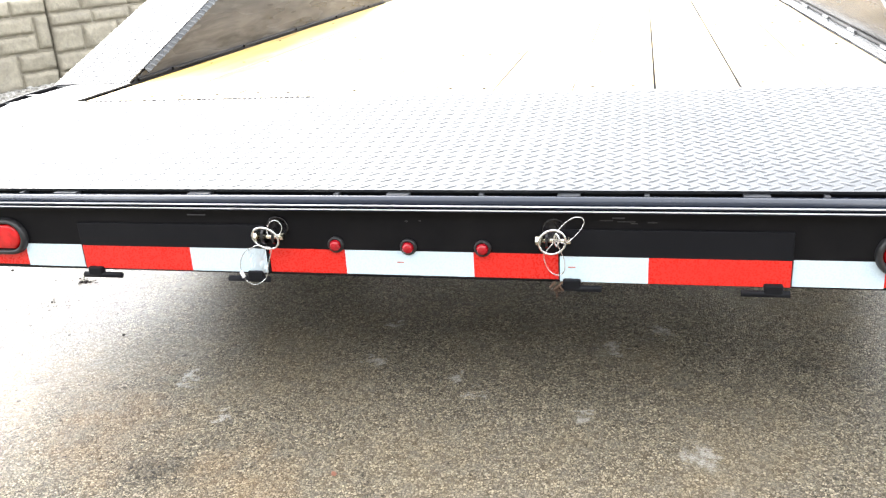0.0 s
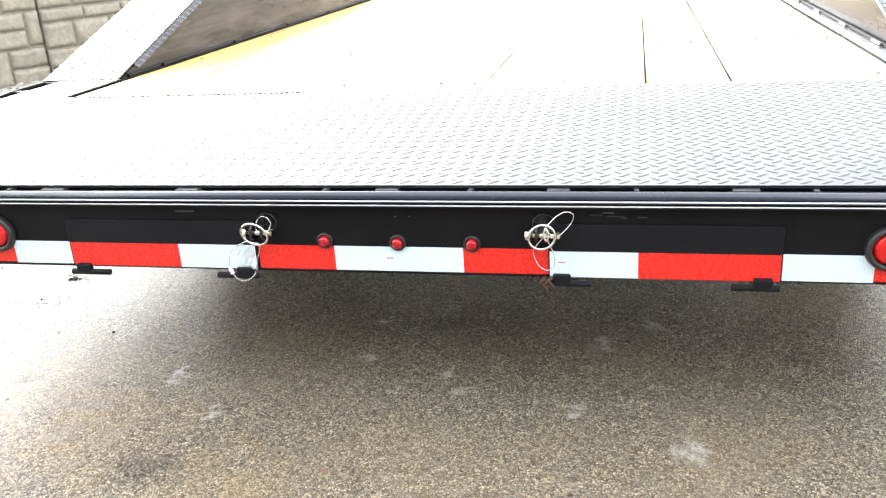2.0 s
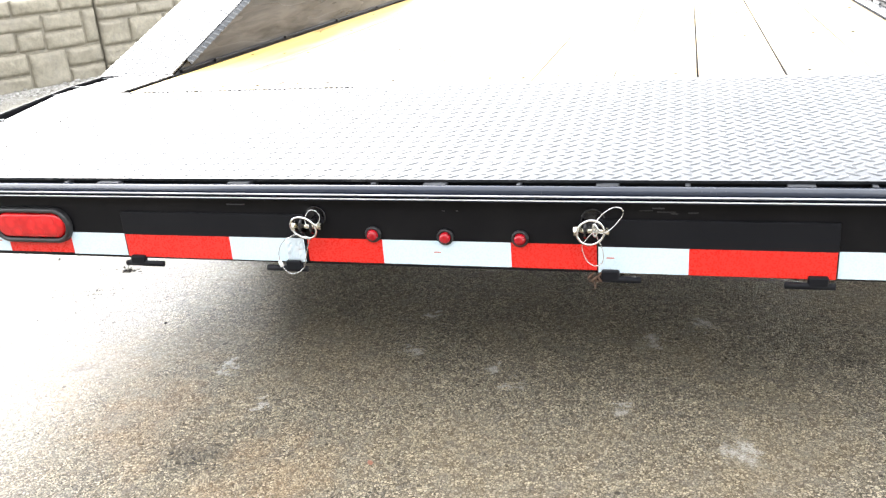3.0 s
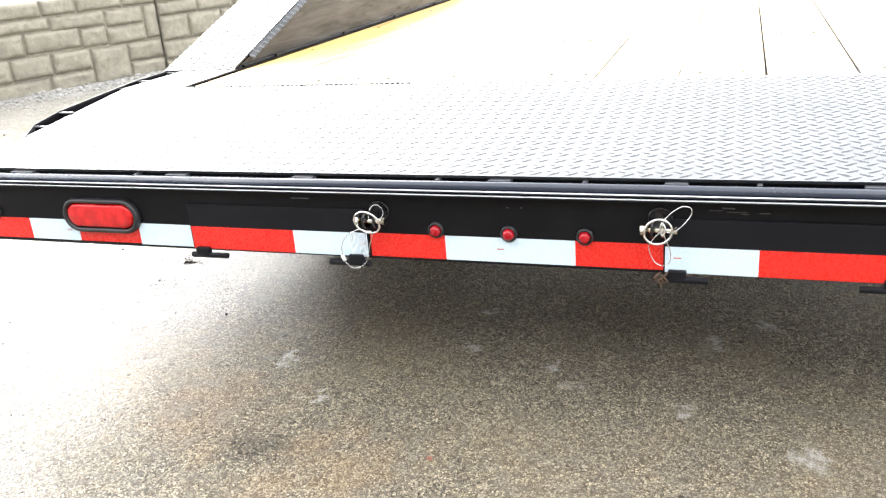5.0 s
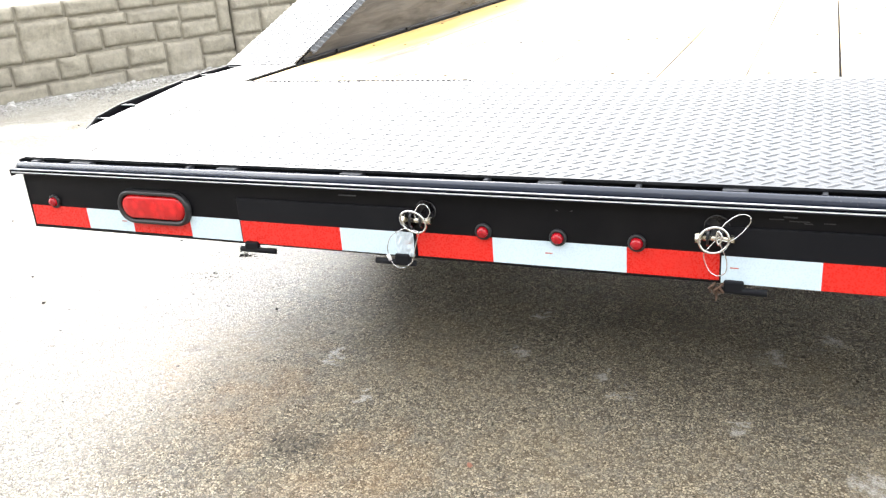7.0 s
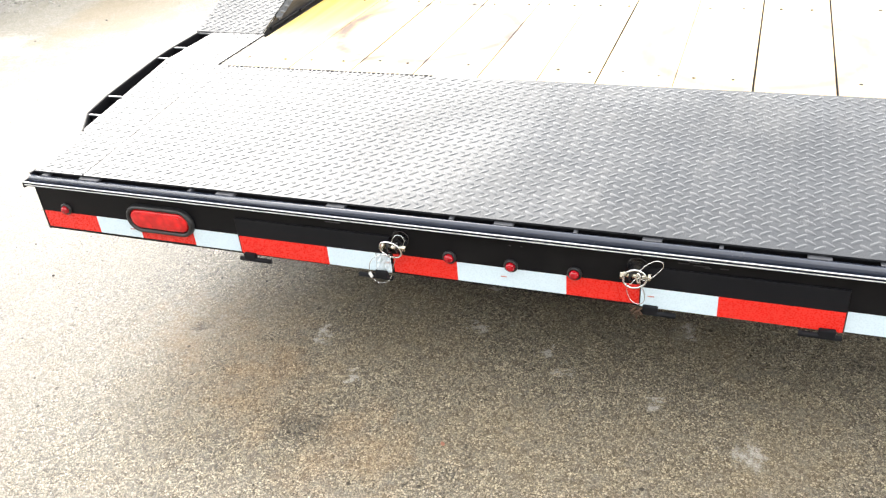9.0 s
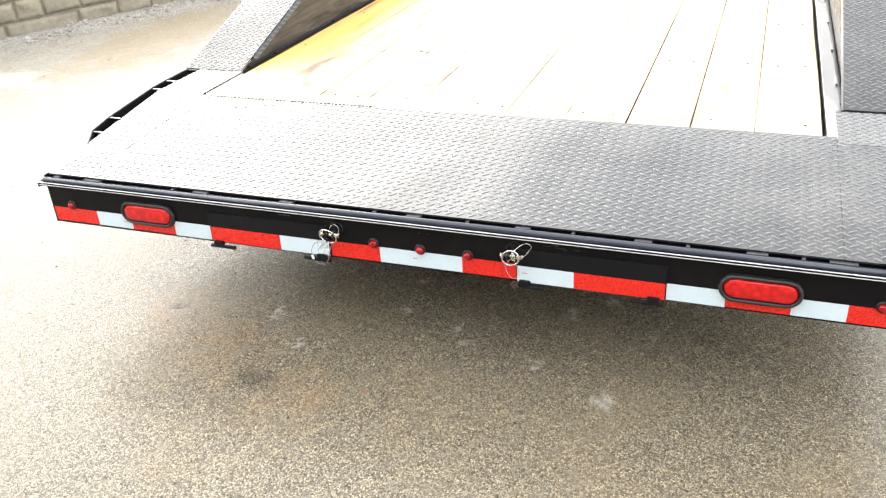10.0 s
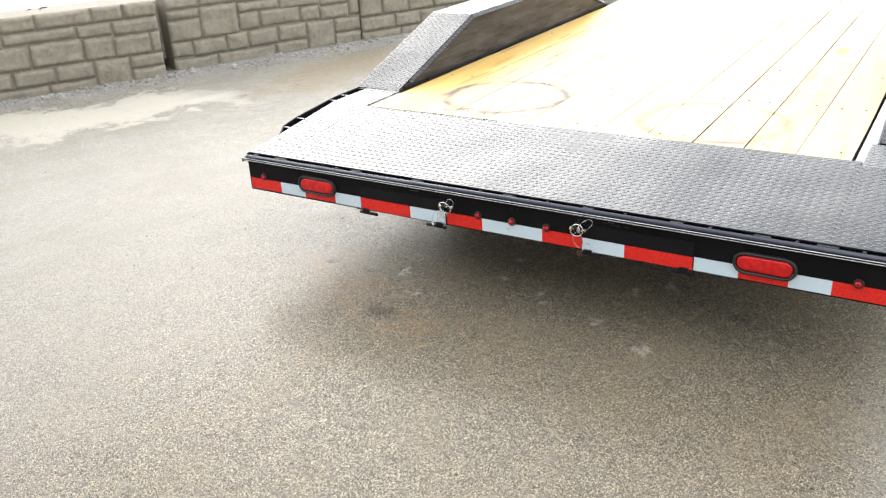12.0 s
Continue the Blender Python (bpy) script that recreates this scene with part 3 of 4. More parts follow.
# rear beam: a channel with its web to the back
beam = prism([(XL, 0.0, Z0), (XL, 0.0, Z1), (XL, 0.075, Z1), (XL, 0.075, Z1 - 0.008), (XL, 0.008, Z1 - 0.008), (XL, 0.008, Z0 + 0.008), (XL, 0.075, Z0 + 0.008), (XL, 0.075, Z0)], (XR - XL, 0, 0), 0.0015)
part("rear_beam", beam, M_BEAM, trailer)
part("end_plate", box((XL - 0.004, -0.001, Z0), (XL + 0.002, 0.1, Z1 + 0.03), 0.001), M_BEAM, trailer)
part("end_plate", box((XR - 0.002, -0.001, Z0), (XR + 0.004, 0.1, Z1 + 0.03), 0.001), M_BEAM, trailer)
# lip along the beam's top edge: two thin flat bars with a groove between
part("lip_bar", box((XL - 0.016, -0.0225, 0.4395), (XR - 0.016, -0.0165, 0.4445), 0.0014), M_EDGE, trailer, "glossy black flat bar with bright worn edge")
part("lip_bar", box((XL - 0.015, -0.0205, 0.4315), (XR - 0.018, 0.03, 0.437), 0.0014), M_EDGE, trailer, "glossy black flat bar with bright worn edge")
part("worn_edge", box((XL - 0.015, -0.0232, 0.4428), (XR - 0.017, -0.0215, 0.4446)), M_WORN, trailer, "bright worn steel edge")
part("worn_edge", box((XL - 0.012, -0.0213, 0.4345), (XR - 0.022, -0.0198, 0.4363)), M_WORN, trailer, "bright worn steel edge")
part("lip_end", box((XL - 0.0175, -0.0215, 0.4265), (XL - 0.0125, 0.02, 0.4435), 0.001), M_BEAM, trailer, "black end of the lip channel")
# round bar for the ramps, with tabs holding it off the deck plate
part("ramp_bar", add_rod(bmesh.new(), (XL + 0.002, -0.0062, 0.4475), (XR - 0.002, -0.0062, 0.4475), 0.0098, 20), M_EDGE, trailer, "round glossy black steel bar", True)
for x, w in ((-1.21, 0.02), (-1.075, 0.058), (-0.683, 0.048), (-0.398, 0.045), (-0.012, 0.041), (0.289, 0.038), (0.591, 0.042), (0.854, 0.048), (1.04, 0.06),
             (-0.78, 0.008), (-0.127, 0.009), (0.138, 0.008), (0.418, 0.008), (0.697, 0.009), (0.955, 0.009), (1.139, 0.01)):
    part("bar_tab", box((x - w / 2, -0.004, 0.4525), (x + w / 2, 0.018, 0.4588), 0.0012), M_WELD, trailer, "grey weld tab" if w > 0.02 else "")
part("backing_strip", box((XL + 0.004, 0.016, 0.431), (XR - 0.004, 0.026, 0.4565), 0.0), M_BEAM, trailer)

# deck plates, falling slightly to the back
fall = Vector((0, PLATE_Y1 - PLATE_Y0, PLATE_Z1 - PLATE_Z0))
part("deck_plate", tread_sheet("deck_plate", (-1.095, PLATE_Y0, PLATE_Z0), (1, 0, 0), fall, 2.135, fall.length, phase=(0.94, 0.0)), None, trailer, "black tread plate, wet")
part("side_plate", tread_sheet("side_plate", (-1.302, PLATE_Y0, PLATE_Z0), (1, 0, 0), fall, 0.2045, fall.length, phase=(0.3, 0.4), skew=0.056, border=(0.008, 0.0)), None, trailer, "black tread plate, wet")
part("side_plate", tread_sheet("side_plate", (1.0415, PLATE_Y0, PLATE_Z0 + 0.0), (1, 0, 0), fall, 0.184, fall.length * 0.93, phase=(0.3, 0.4), border=(0.0, 0.022)), None, trailer, "black tread plate, wet")
part("fender_step", tread_sheet("fender_step", (-1.306, 0.66, PLATE_Z1 - 0.001), (1, 0, 0), (0, 1, 0), 0.198, 0.29, phase=(0.5, 0.2)), None, trailer, "black tread plate, wet")
part("fender_step", tread_sheet("fender_step", (1.045, 0.613, PLATE_Z1 - 0.0035), (1, 0, 0), (0, 1, 0), 0.183, 0.285, phase=(0.5, 0.2)), None, trailer, "black tread plate, wet")

# seams between the deck plate and the side plates, open in places and welded in others
def plate_seam(x, spans):
    for y0, y1 in spans:
        a, b = (PLATE_Z0 + (y - PLATE_Y0) / (PLATE_Y1 - PLATE_Y0) * (PLATE_Z1 - PLATE_Z0) for y in (y0, y1))
        bm = bmesh.new()
        n = max(2, int((y1 - y0) / 0.012))
        pts = [(x + 0.0007 * noise.noise(Vector((k * 1.7, x * 9, 1))), y0 + (y1 - y0) * k / n, a + (b - a) * k / n - 0.0006) for k in range(n + 1)]
        part("open_seam", add_wire(bm, pts, 0.0016, 6), M_DIRT_GAP, trailer, "dark open seam between tread plates")


plate_seam(-1.0962, ((0.05, 0.09), (0.11, 0.125), (0.2, 0.25), (0.3, 0.44)))
plate_seam(1.0407, ((0.03, 0.075), (0.1, 0.22), (0.24, 0.45), (0.56, 0.65)))

# rough dark teeth along the plate's front edge
teeth, rnd = bmesh.new(), random.Random(12)
for k in range(46):
    x, w = -1.06 + k * 0.0145, rnd.uniform(0.0035, 0.0055)
    add_box(teeth, (x - w, PLATE_Y1 - 0.007, PLATE_Z1 - 0.003), (x + w, PLATE_Y1 + 0.001, PLATE_Z1 + rnd.uniform(0.0006, 0.0016)), 0.0006)
part("weld_bead", teeth, M_BEAM, trailer, "rough dark teeth along the plate edge")

# deck boards
SEAMS = (-1.097, -0.87, -0.667, -0.472, -0.28, -0.113, 0.045, 0.243, 0.438, 0.632, 0.817, 1.008)
GAPS = (0.002, 0.0014, 0.0016, 0.0012, 0.0014, 0.001, 0.0014, 0.0012, 0.0022, 0.0016, 0.0012, 0.004)
WORN = (0.001, 0.0006, 0.0009, 0.0005, 0.0007, 0.0004, 0.0013, 0.0004, 0.0007, 0.0019, 0.0009, 0.002)   # rounding of the board edges
rnd = random.Random(5)
DECK_Y1 = 6.2


def seam_x(i, y, side):
    """The edge of a board at a seam, so that the gap opens and closes along the deck."""
    k = noise.noise(Vector((SEAMS[i] * 5, y * 0.9, 4))) + 0.35
    return SEAMS[i] + side * max(0.0003, GAPS[i] * (0.5 + k))


def arris(i, y):
    """How far the darkened worn edge of a board is rounded at a seam."""
    return 0.0002 + WORN[i] * max(0.0, 0.6 + 1.4 * noise.noise(Vector((SEAMS[i] * 3, y * 1.3, 9))))


for i in range(len(SEAMS) - 1):
    z = DECK - rnd.random() * 0.0015
    bm = bmesh.new()
    ys = [0.60 + (DECK_Y1 - 0.60) * (k / 60) ** 1.4 for k in range(61)]
    rings = []
    for y in ys:
        a, b, c = seam_x(i, y, 1), seam_x(i + 1, y, -1), arris(i, y)
        d = arris(i + 1, y)
        rings.append([bm.verts.new(p) for p in ((a, y, z - 0.038), (b, y, z - 0.038), (b, y, z - d), (b - d, y, z), (a + c, y, z), (a, y, z - c))])
    for u, v in zip(rings, rings[1:]):
        for k in range(6):
            bm.faces.new((u[k], u[(k + 1) % 6], v[(k + 1) % 6], v[k])).material_index = 0 if k == 3 else 1
    bm.faces.new(rings[0])
    bm.faces.new(rings[-1])
    part("deck_board", bm, M_WOOD, trailer, "wet yellow pine deck board" if i == 0 else "").data.materials.append(M_SEAM)
# dark strips added below the gaps to stand in for seam shade
for i, x in enumerate(SEAMS[1:-1], 1):
    part("seam_underlay", box((x - GAPS[i] * 2, 0.6, DECK - 0.03), (x + GAPS[i] * 2, DECK_Y1, DECK - 0.012)), M_DIRT_GAP, trailer, "dark underlay that blackens a board seam" if i == 1 else "")
screw = finish(add_rod(bmesh.new(), (0, 0, -0.004), (0, 0, 0.0005), 0.0048, 10), "screw", M_SEAM)
for i in range(len(SEAMS) - 1):
    for y in (0.755, 1.36, 1.97, 2.58, 3.19):
        for k in (0.22, 0.78):
            if rnd.random() < 0.8:
                ob = part("deck_screw", screw, None, trailer)
                ob.location = (SEAMS[i] + (SEAMS[i + 1] - SEAMS[i]) * k + rnd.uniform(-0.015, 0.015), y + rnd.uniform(-0.012, 0.012), DECK)
# flat steel strips beside the boards, over the side rails
part("edge_strip", box((1.016, 0.60, 0.49), (1.068, DECK_Y1, 0.511), 0.002), M_STRIP, trailer, "wet flat steel strip beside the deck")
# left strip: the groove's shade is put into its colour
part("edge_strip", box((-1.112, 0.69, 0.48), (-1.085, DECK_Y1, 0.499), 0.002), M_DEEP, trailer, "steel strip sunk beside the deck, coloured black for groove shade")
part("side_rail", box((0.99, 0.08, 0.33), (1.05, DECK_Y1, 0.4575), 0.004), M_BEAM, trailer)
part("side_rail", box((-1.1, 0.08, 0.33), (-1.04, DECK_Y1, 0.4575), 0.004), M_BEAM, trailer)
for x in (-0.45, 0.45):
    part("frame_rail", box((x - 0.04, 0.08, 0.335), (x + 0.04, DECK_Y1, 0.455), 0.004), M_BEAM, trailer)
for k in range(14):
    y = 0.75 + k * 0.41
    part("cross_member", box((-1.04, y - 0.02, 0.456), (0.99, y + 0.02, 0.47), 0.002), M_BEAM, trailer)
part("front_rail", box((-1.1, DECK_Y1, 0.33), (1.05, DECK_Y1 + 0.05, 0.512), 0.004), M_BEAM, trailer)


# fenders
def fender(xi, xo, ys, zt, zb, s):
    """A drive-over fender from its inner edge xi to its outer edge xo. ys: foot, top, end of top, far foot."""
    f = new("fender")
    f.parent = trailer
    tagged(f, "black drive-over fender with tread plate top")
    lo, hi = min(xi, xo), max(xi, xo)
    prof = [(ys[0], zb), (ys[1], zt), (ys[2], zt), (ys[3], zb)]
    for i, nm in enumerate(("ramp", "top_plate", "ramp")):
        a, b = Vector((lo, *prof[i])), Vector((lo, *prof[i + 1]))
        part(nm, tread_sheet(nm, a, (1, 0, 0), b - a, hi - lo, (b - a).length - (0.002 if i == 1 else 0.0), 0.005, phase=(0.5, 0.3 * i)), None, f)
    for x, nm in ((xi, "inner_side"), (xo, "outer_side")):
        t = 0.004 * (1 if x == lo else -1)
        out = [(x + t / 2, y, z - 0.0065) for y, z in ((ys[0] + 0.02, zb), (ys[1], zt), (ys[2], zt), (ys[3] - 0.02, zb))]
        out += [(x + t / 2, ys[3] - 0.02, zb - (0.02 if nm == "inner_side" else 0.1)), (x + t / 2, ys[0] + 0.02, zb - (0.02 if nm == "inner_side" else 0.1))]
        part(nm, prism(out, (t, 0, 0)), M_SIDE if nm == "inner_side" else M_BLACK, f, "smooth glossy black side panel" if nm == "inner_side" else "")
    # the tread plate turned down over the inner side
    lean = 0.45 if s < 0 else 0.12
    for i in range(3):
        a, b = Vector((xi - s * 0.0045, *prof[i])), Vector((xi - s * 0.0045, *prof[i + 1]))
        d = (b - a).normalized()
        v = Vector((0, -d.z, d.y)) * math.cos(lean) + Vector((s * math.sin(lean), 0, 0))
        foot = 0.1 if i == 0 else 0.0
        first = (a + d * foot if s < 0 else b) - v * 0.02
        long = (b - a).length - foot - (0.1 if i == 2 else 0.0)
        if s > 0 and i == 2:
            first = b - d * 0.1 - v * 0.02
        if s > 0:
            part("edge_bar", add_rod(bmesh.new(), a + Vector((0, 0, -0.003)), b + Vector((0, 0, -0.003)), 0.0035, 10), M_STRIP, f, "smooth pale edge", True)
            continue
        part("flange", tread_sheet("flange", first, d * -s, v, long, 0.0195, 0.003, phase=(0.5, 0.22)), None, f)
    # ledge along the foot of the inner side, with a thin shadow gap and tabs
    deep = 0.009
    part("foot_ledge", box((min(xi, xi - s * deep), ys[0] + 0.05, zb - 0.004), (max(xi, xi - s * deep), ys[3] - 0.05, zb + 0.005), 0.002), M_BEAM, f)
    y = ys[0] + 0.25
    while y < ys[3] - 0.2:
        part("ledge_tab", box((min(xi - s * (deep - 0.001), xi - s * (deep + 0.007)), y, zb - 0.003), (max(xi - s * (deep - 0.001), xi - s * (deep + 0.007)), y + (0.03 if s < 0 else 0.09), zb + 0.008 - (0.004 if s > 0 else 0.0)), 0.001), M_BEAM if s < 0 else M_STRIP, f)
        y += 0.42 if s > 0 else 0.55
    return f


fender(-1.118, -1.376, (0.95, 1.715, 2.96, 3.80), 0.767, 0.5155, -1)
fender(1.070, 1.303, (0.895, 1.715, 2.87, 3.70), 0.752, 0.5155, 1)


# open wing frames beside the rear plates
def wing(outer, inner, s, ribs):
    """outer, inner: points x, y, top of the outer and the inner bar from the fender to the back. s: the side. ribs: where the ribs stand."""
    w = new("side_wing")
    w.parent = trailer
    tagged(w, "open black frame of flat bar with thin ribs")

    def at(line, y):
        return np.interp(y, [p[1] for p in line[::-1]], [p[0] for p in line[::-1]])

    for (xa, ya, za), (xc, yc, zc) in zip(outer, outer[1:]):
        part("outer_bar", prism([(xa, ya, za - 0.075), (xc, yc, zc - 0.075), (xc, yc, zc), (xa, ya, za)], (-s * 0.006, 0.0, 0), 0.001), M_BEAM, w)
        # added black lining that keeps the hollow as dark as deep shade
        part("shade_liner", prism([(xa - s * 0.0065, ya, za - 0.112), (xc - s * 0.0065, yc, zc - 0.112), (xc - s * 0.0065, yc, zc - 0.004), (xa - s * 0.0065, ya, za - 0.004)], (-s * 0.003, 0.0, 0)), M_DEEP, w)
    for (xa, ya, za), (xc, yc, zc) in zip(inner, inner[1:]):
        part("inner_bar", prism([(xa, ya, za - 0.11), (xc, yc, zc - 0.11), (xc, yc, zc), (xa, ya, za)], (-s * 0.008, 0.0, 0), 0.0012), M_BEAM, w)
    # added black sheet that stands in for the shade below the frame
    shade_sheet = [(x - s * 0.006, y, z - 0.115) for x, y, z in outer] + [(x + s * 0.002, y, z - 0.108) for x, y, z in reversed(inner)]
    part("shade_sheet", prism(shade_sheet, (0, 0, -0.004)), M_DEEP, w, "black sheet standing in for shade under the frame")
    for y in ribs:
        a, b = at(inner, y), at(outer, y) - s * 0.004
        z = np.interp(y, [p[1] for p in outer[::-1]], [p[2] for p in outer[::-1]])
        part("rib", box((min(a, b), y - 0.003, z - 0.1), (max(a, b), y + 0.003, z - 0.006)), M_DEEP, w)
        # rib top made pale: its sky reflection is put into the colour
        part("rib_edge", box((min(a, b), y - 0.0033, z - 0.006), (max(a, b), y + 0.0033, z - 0.0025), 0.0006), M_STRIP, w, "pale top edge of a rib, sky sheen in its colour")
    return w


wing([(1.305, 0.93, 0.492), (1.29, 0.27, 0.488), (1.226, 0.045, 0.476)], [(1.228, 0.90, 0.488), (1.212, 0.12, 0.462)], 1, (0.90, 0.80, 0.46, 0.31))
wing([(-1.37, 0.95, 0.514), (-1.368, 0.797, 0.514), (-1.374, 0.713, 0.508), (-1.331, 0.41, 0.502), (-1.322, 0.306, 0.489), (-1.262, 0.21, 0.482)], [(-1.304, 0.94, 0.49), (-1.299, 0.65, 0.488), (-1.263, 0.2, 0.47)], -1, (0.945, 0.797, 0.713, 0.41, 0.306))

# reflective tape along the beam
RUN = ((-1.254, -1.088, "r"), (-1.088, -0.958, "w"), (-0.958, -0.801, "r"), (-0.801, -0.671, "w"), (-0.667, -0.434, "r", 1), (-0.434, -0.277, "w", 1), (-0.272, -0.1215, "r"),
       (-0.1215, 0.1195, "w"), (0.1195, 0.270, "r"), (0.273, 0.423, "w", 1), (0.423, 0.652, "r", 1), (0.655, 0.795, "w"), (0.795, 0.945, "r"), (0.945, 1.067, "w"), (1.067, 1.226, "r"))
TAPE0, TAPE1 = 0.3035, 0.3505


def ramp_door(x0, x1):
    d = new("ramp_door")
    d.parent = trailer
    tagged(d, "thin black flap closing the ramp pocket")
    part("flap", box((x0, -0.0045, 0.3005), (x1, 0.0, 0.3975), 0.0012), M_DOOR, d)
    return d


doors = (ramp_door(-0.670, -0.2745), ramp_door(0.2715, 0.6535))
for x0, x1, c, *on in RUN:
    y = -0.0045 if on else 0.0
    owner = (doors[0] if x0 < 0 else doors[1]) if on else trailer
    dz = 0.002 if x0 < -0.9 else (-0.002 if 0.27 < x0 < 0.66 else 0.0)
    part("reflective_tape", box((x0, y - 0.0006, TAPE0 + dz), (x1, y, TAPE1 + dz)), M_RED if c == "r" else M_WHITE, owner, ("red" if c == "r" else "white") + " reflective tape")
for x, y in ((-0.023, 0.0), (-0.295, -0.0045), (0.287, -0.0045), (-0.99, 0.0)):
    part("tape_print", box((x, y - 0.0012, 0.3275), (x + 0.013, y - 0.0007, 0.3298)), M_INK, trailer, "tiny faded print on the tape")

# hinges of the flaps
for x0, x1, k in ((-0.672, -0.589, 1), (-0.358, -0.275, -1), (0.266, 0.345, 1), (0.575, 0.652, -1)):
    h = new("hinge")
    h.parent = trailer
    tagged(h, "black weld-on flap hinge")
    kx = x0 + 0.012 if k > 0 else x1 - 0.042
    part("knuckle", box((kx, -0.014, 0.289), (kx + 0.031, -0.0005, 0.3075), 0.003), M_DOOR, h)
    part("hinge_pin", add_rod(bmesh.new(), (x0, -0.0085, 0.2905), (x1, -0.0085, 0.2905), 0.0058, 14), M_DOOR, h, smooth=True)

# slots and weld nubs on the beam
for x, z, w in ((-0.411, 0.4155, 0.038), (0.372, 0.418, 0.02)):
    part("slot", box((x - w / 2, -0.0012, z - 0.0012), (x + w / 2, 0.0006, z + 0.0012), 0.0004), M_WELD, trailer)
for x, z, w in ((0.352, 0.4135, 0.022), (0.385, 0.4115, 0.03), (0.398, 0.4085, 0.012), (0.428, 0.4105, 0.016), (0.0, 0.408, 0.005), (0.025, 0.4085, 0.004)):
    part("paint_scrape", box((x - w / 2, -0.0009, z - 0.0009), (x + w / 2, 0.0004, z + 0.0009), 0.0003), M_SCRAPE, trailer, "faint scrape in the black paint")
for x in (-0.315, 0.274, -0.02):
    part("weld_nub", add_rod(bmesh.new(), (x, -0.0245, 0.4405), (x, -0.02, 0.4405), 0.0028, 8), M_EDGE, trailer)


# lamps
def stadium(w, h, y, n=14):
    r, pts = h / 2, []
    for k in range(n + 1):
        a = -math.pi / 2 + math.pi * k / n
        pts.append((w / 2 - r + r * math.cos(a), y, r * math.sin(a)))
    for k in range(n + 1):
        a = math.pi / 2 + math.pi * k / n
        pts.append((-w / 2 + r + r * math.cos(a), y, r * math.sin(a)))
    return pts


def loft(rings, cap=True):
    bm = bmesh.new()
    vs = [[bm.verts.new(p) for p in ring] for ring in rings]
    for a, b in zip(vs, vs[1:]):
        for k in range(len(a)):
            bm.faces.new((a[k], a[(k + 1) % len(a)], b[(k + 1) % len(a)], b[k]))
    if cap:
        bm.faces.new(vs[-1])
    return bm


def tail_light(x, z):
    t = new("tail_light")
    t.parent = trailer
    tagged(t, "oval red tail light in a black rubber grommet")
    ring = loft([stadium(0.194, 0.077, 0.0), stadium(0.192, 0.075, -0.008), stadium(0.186, 0.069, -0.0125), stadium(0.178, 0.061, -0.013), stadium(0.172, 0.0555, -0.0095), stadium(0.170, 0.0535, -0.004)], False)
    part("grommet", ring, M_RUBBER, t, "black rubber grommet", True).location = (x, -0.0007, z)
    lens_bm = loft([stadium(0.169, 0.0525, -0.003), stadium(0.166, 0.0495, -0.010), stadium(0.158, 0.042, -0.0125), stadium(0.13, 0.02, -0.0132)])
    part("lens", lens_bm, M_LENS, t, "faceted red lens", True).location = (x, 0, z)
    for k in range(5):
        for j in (-1, 1):
            part("diode_cell", add_rod(bmesh.new(), (x - 0.056 + k * 0.028, -0.0122, z + j * 0.0115), (x - 0.056 + k * 0.028, -0.0136, z + j * 0.0115), 0.0085, 12, 0.0078), M_LENS, t, smooth=False)


def marker(x, z):
    t = new("marker_light")
    t.parent = trailer
    tagged(t, "small round red marker light in rubber")
    rings = [[(r * math.cos(k * math.tau / 20), y, r * math.sin(k * math.tau / 20)) for k in range(20)] for r, y in ((0.0155, 0.0), (0.0155, -0.004), (0.0135, -0.0062), (0.011, -0.006), (0.0108, -0.002))]
    part("grommet", loft(rings, False), M_RUBBER, t, smooth=True).location = (x, -0.0007, z)
    dome = [[(r * math.cos(k * math.tau / 20), y, r * math.sin(k * math.tau / 20)) for k in range(20)] for r, y in ((0.0106, -0.003), (0.0104, -0.009), (0.009, -0.0125), (0.006, -0.0148), (0.002, -0.0158))]
    part("lens", loft(dome), M_DARKLENS, t, "dark red faceted domed lens", True).location = (x, 0, z)


tail_light(-0.887, 0.3665)
tail_light(0.872, 0.3625)
for x, z in ((-0.137, 0.3615), (0.001, 0.3595), (0.137, 0.3595), (-1.177, 0.3645), (1.137, 0.3575)):
    marker(x, z)
side = new("marker_light")
side.parent = trailer
tagged(side, "small red side marker on the wing frame")
part("lens", box((1.281, 0.236, 0.441), (1.2875, 0.252, 0.452), 0.002), M_LENS, side)


# latch pins of the flaps, each with its ring and wire lanyard
def loop(pts, steps=8):
    """A smooth closed line through a few points."""
    pts, out = [Vector(p) for p in pts], []
    for i in range(len(pts)):
        a, b, c, d = (pts[(i + k) % len(pts)] for k in (-1, 0, 1, 2))
        for k in range(steps):
            t = k / steps
            out.append(0.5 * (2 * b + (c - a) * t + (2 * a - 5 * b + 4 * c - d) * t * t + (3 * b - a - 3 * c + d) * t ** 3))
    return out


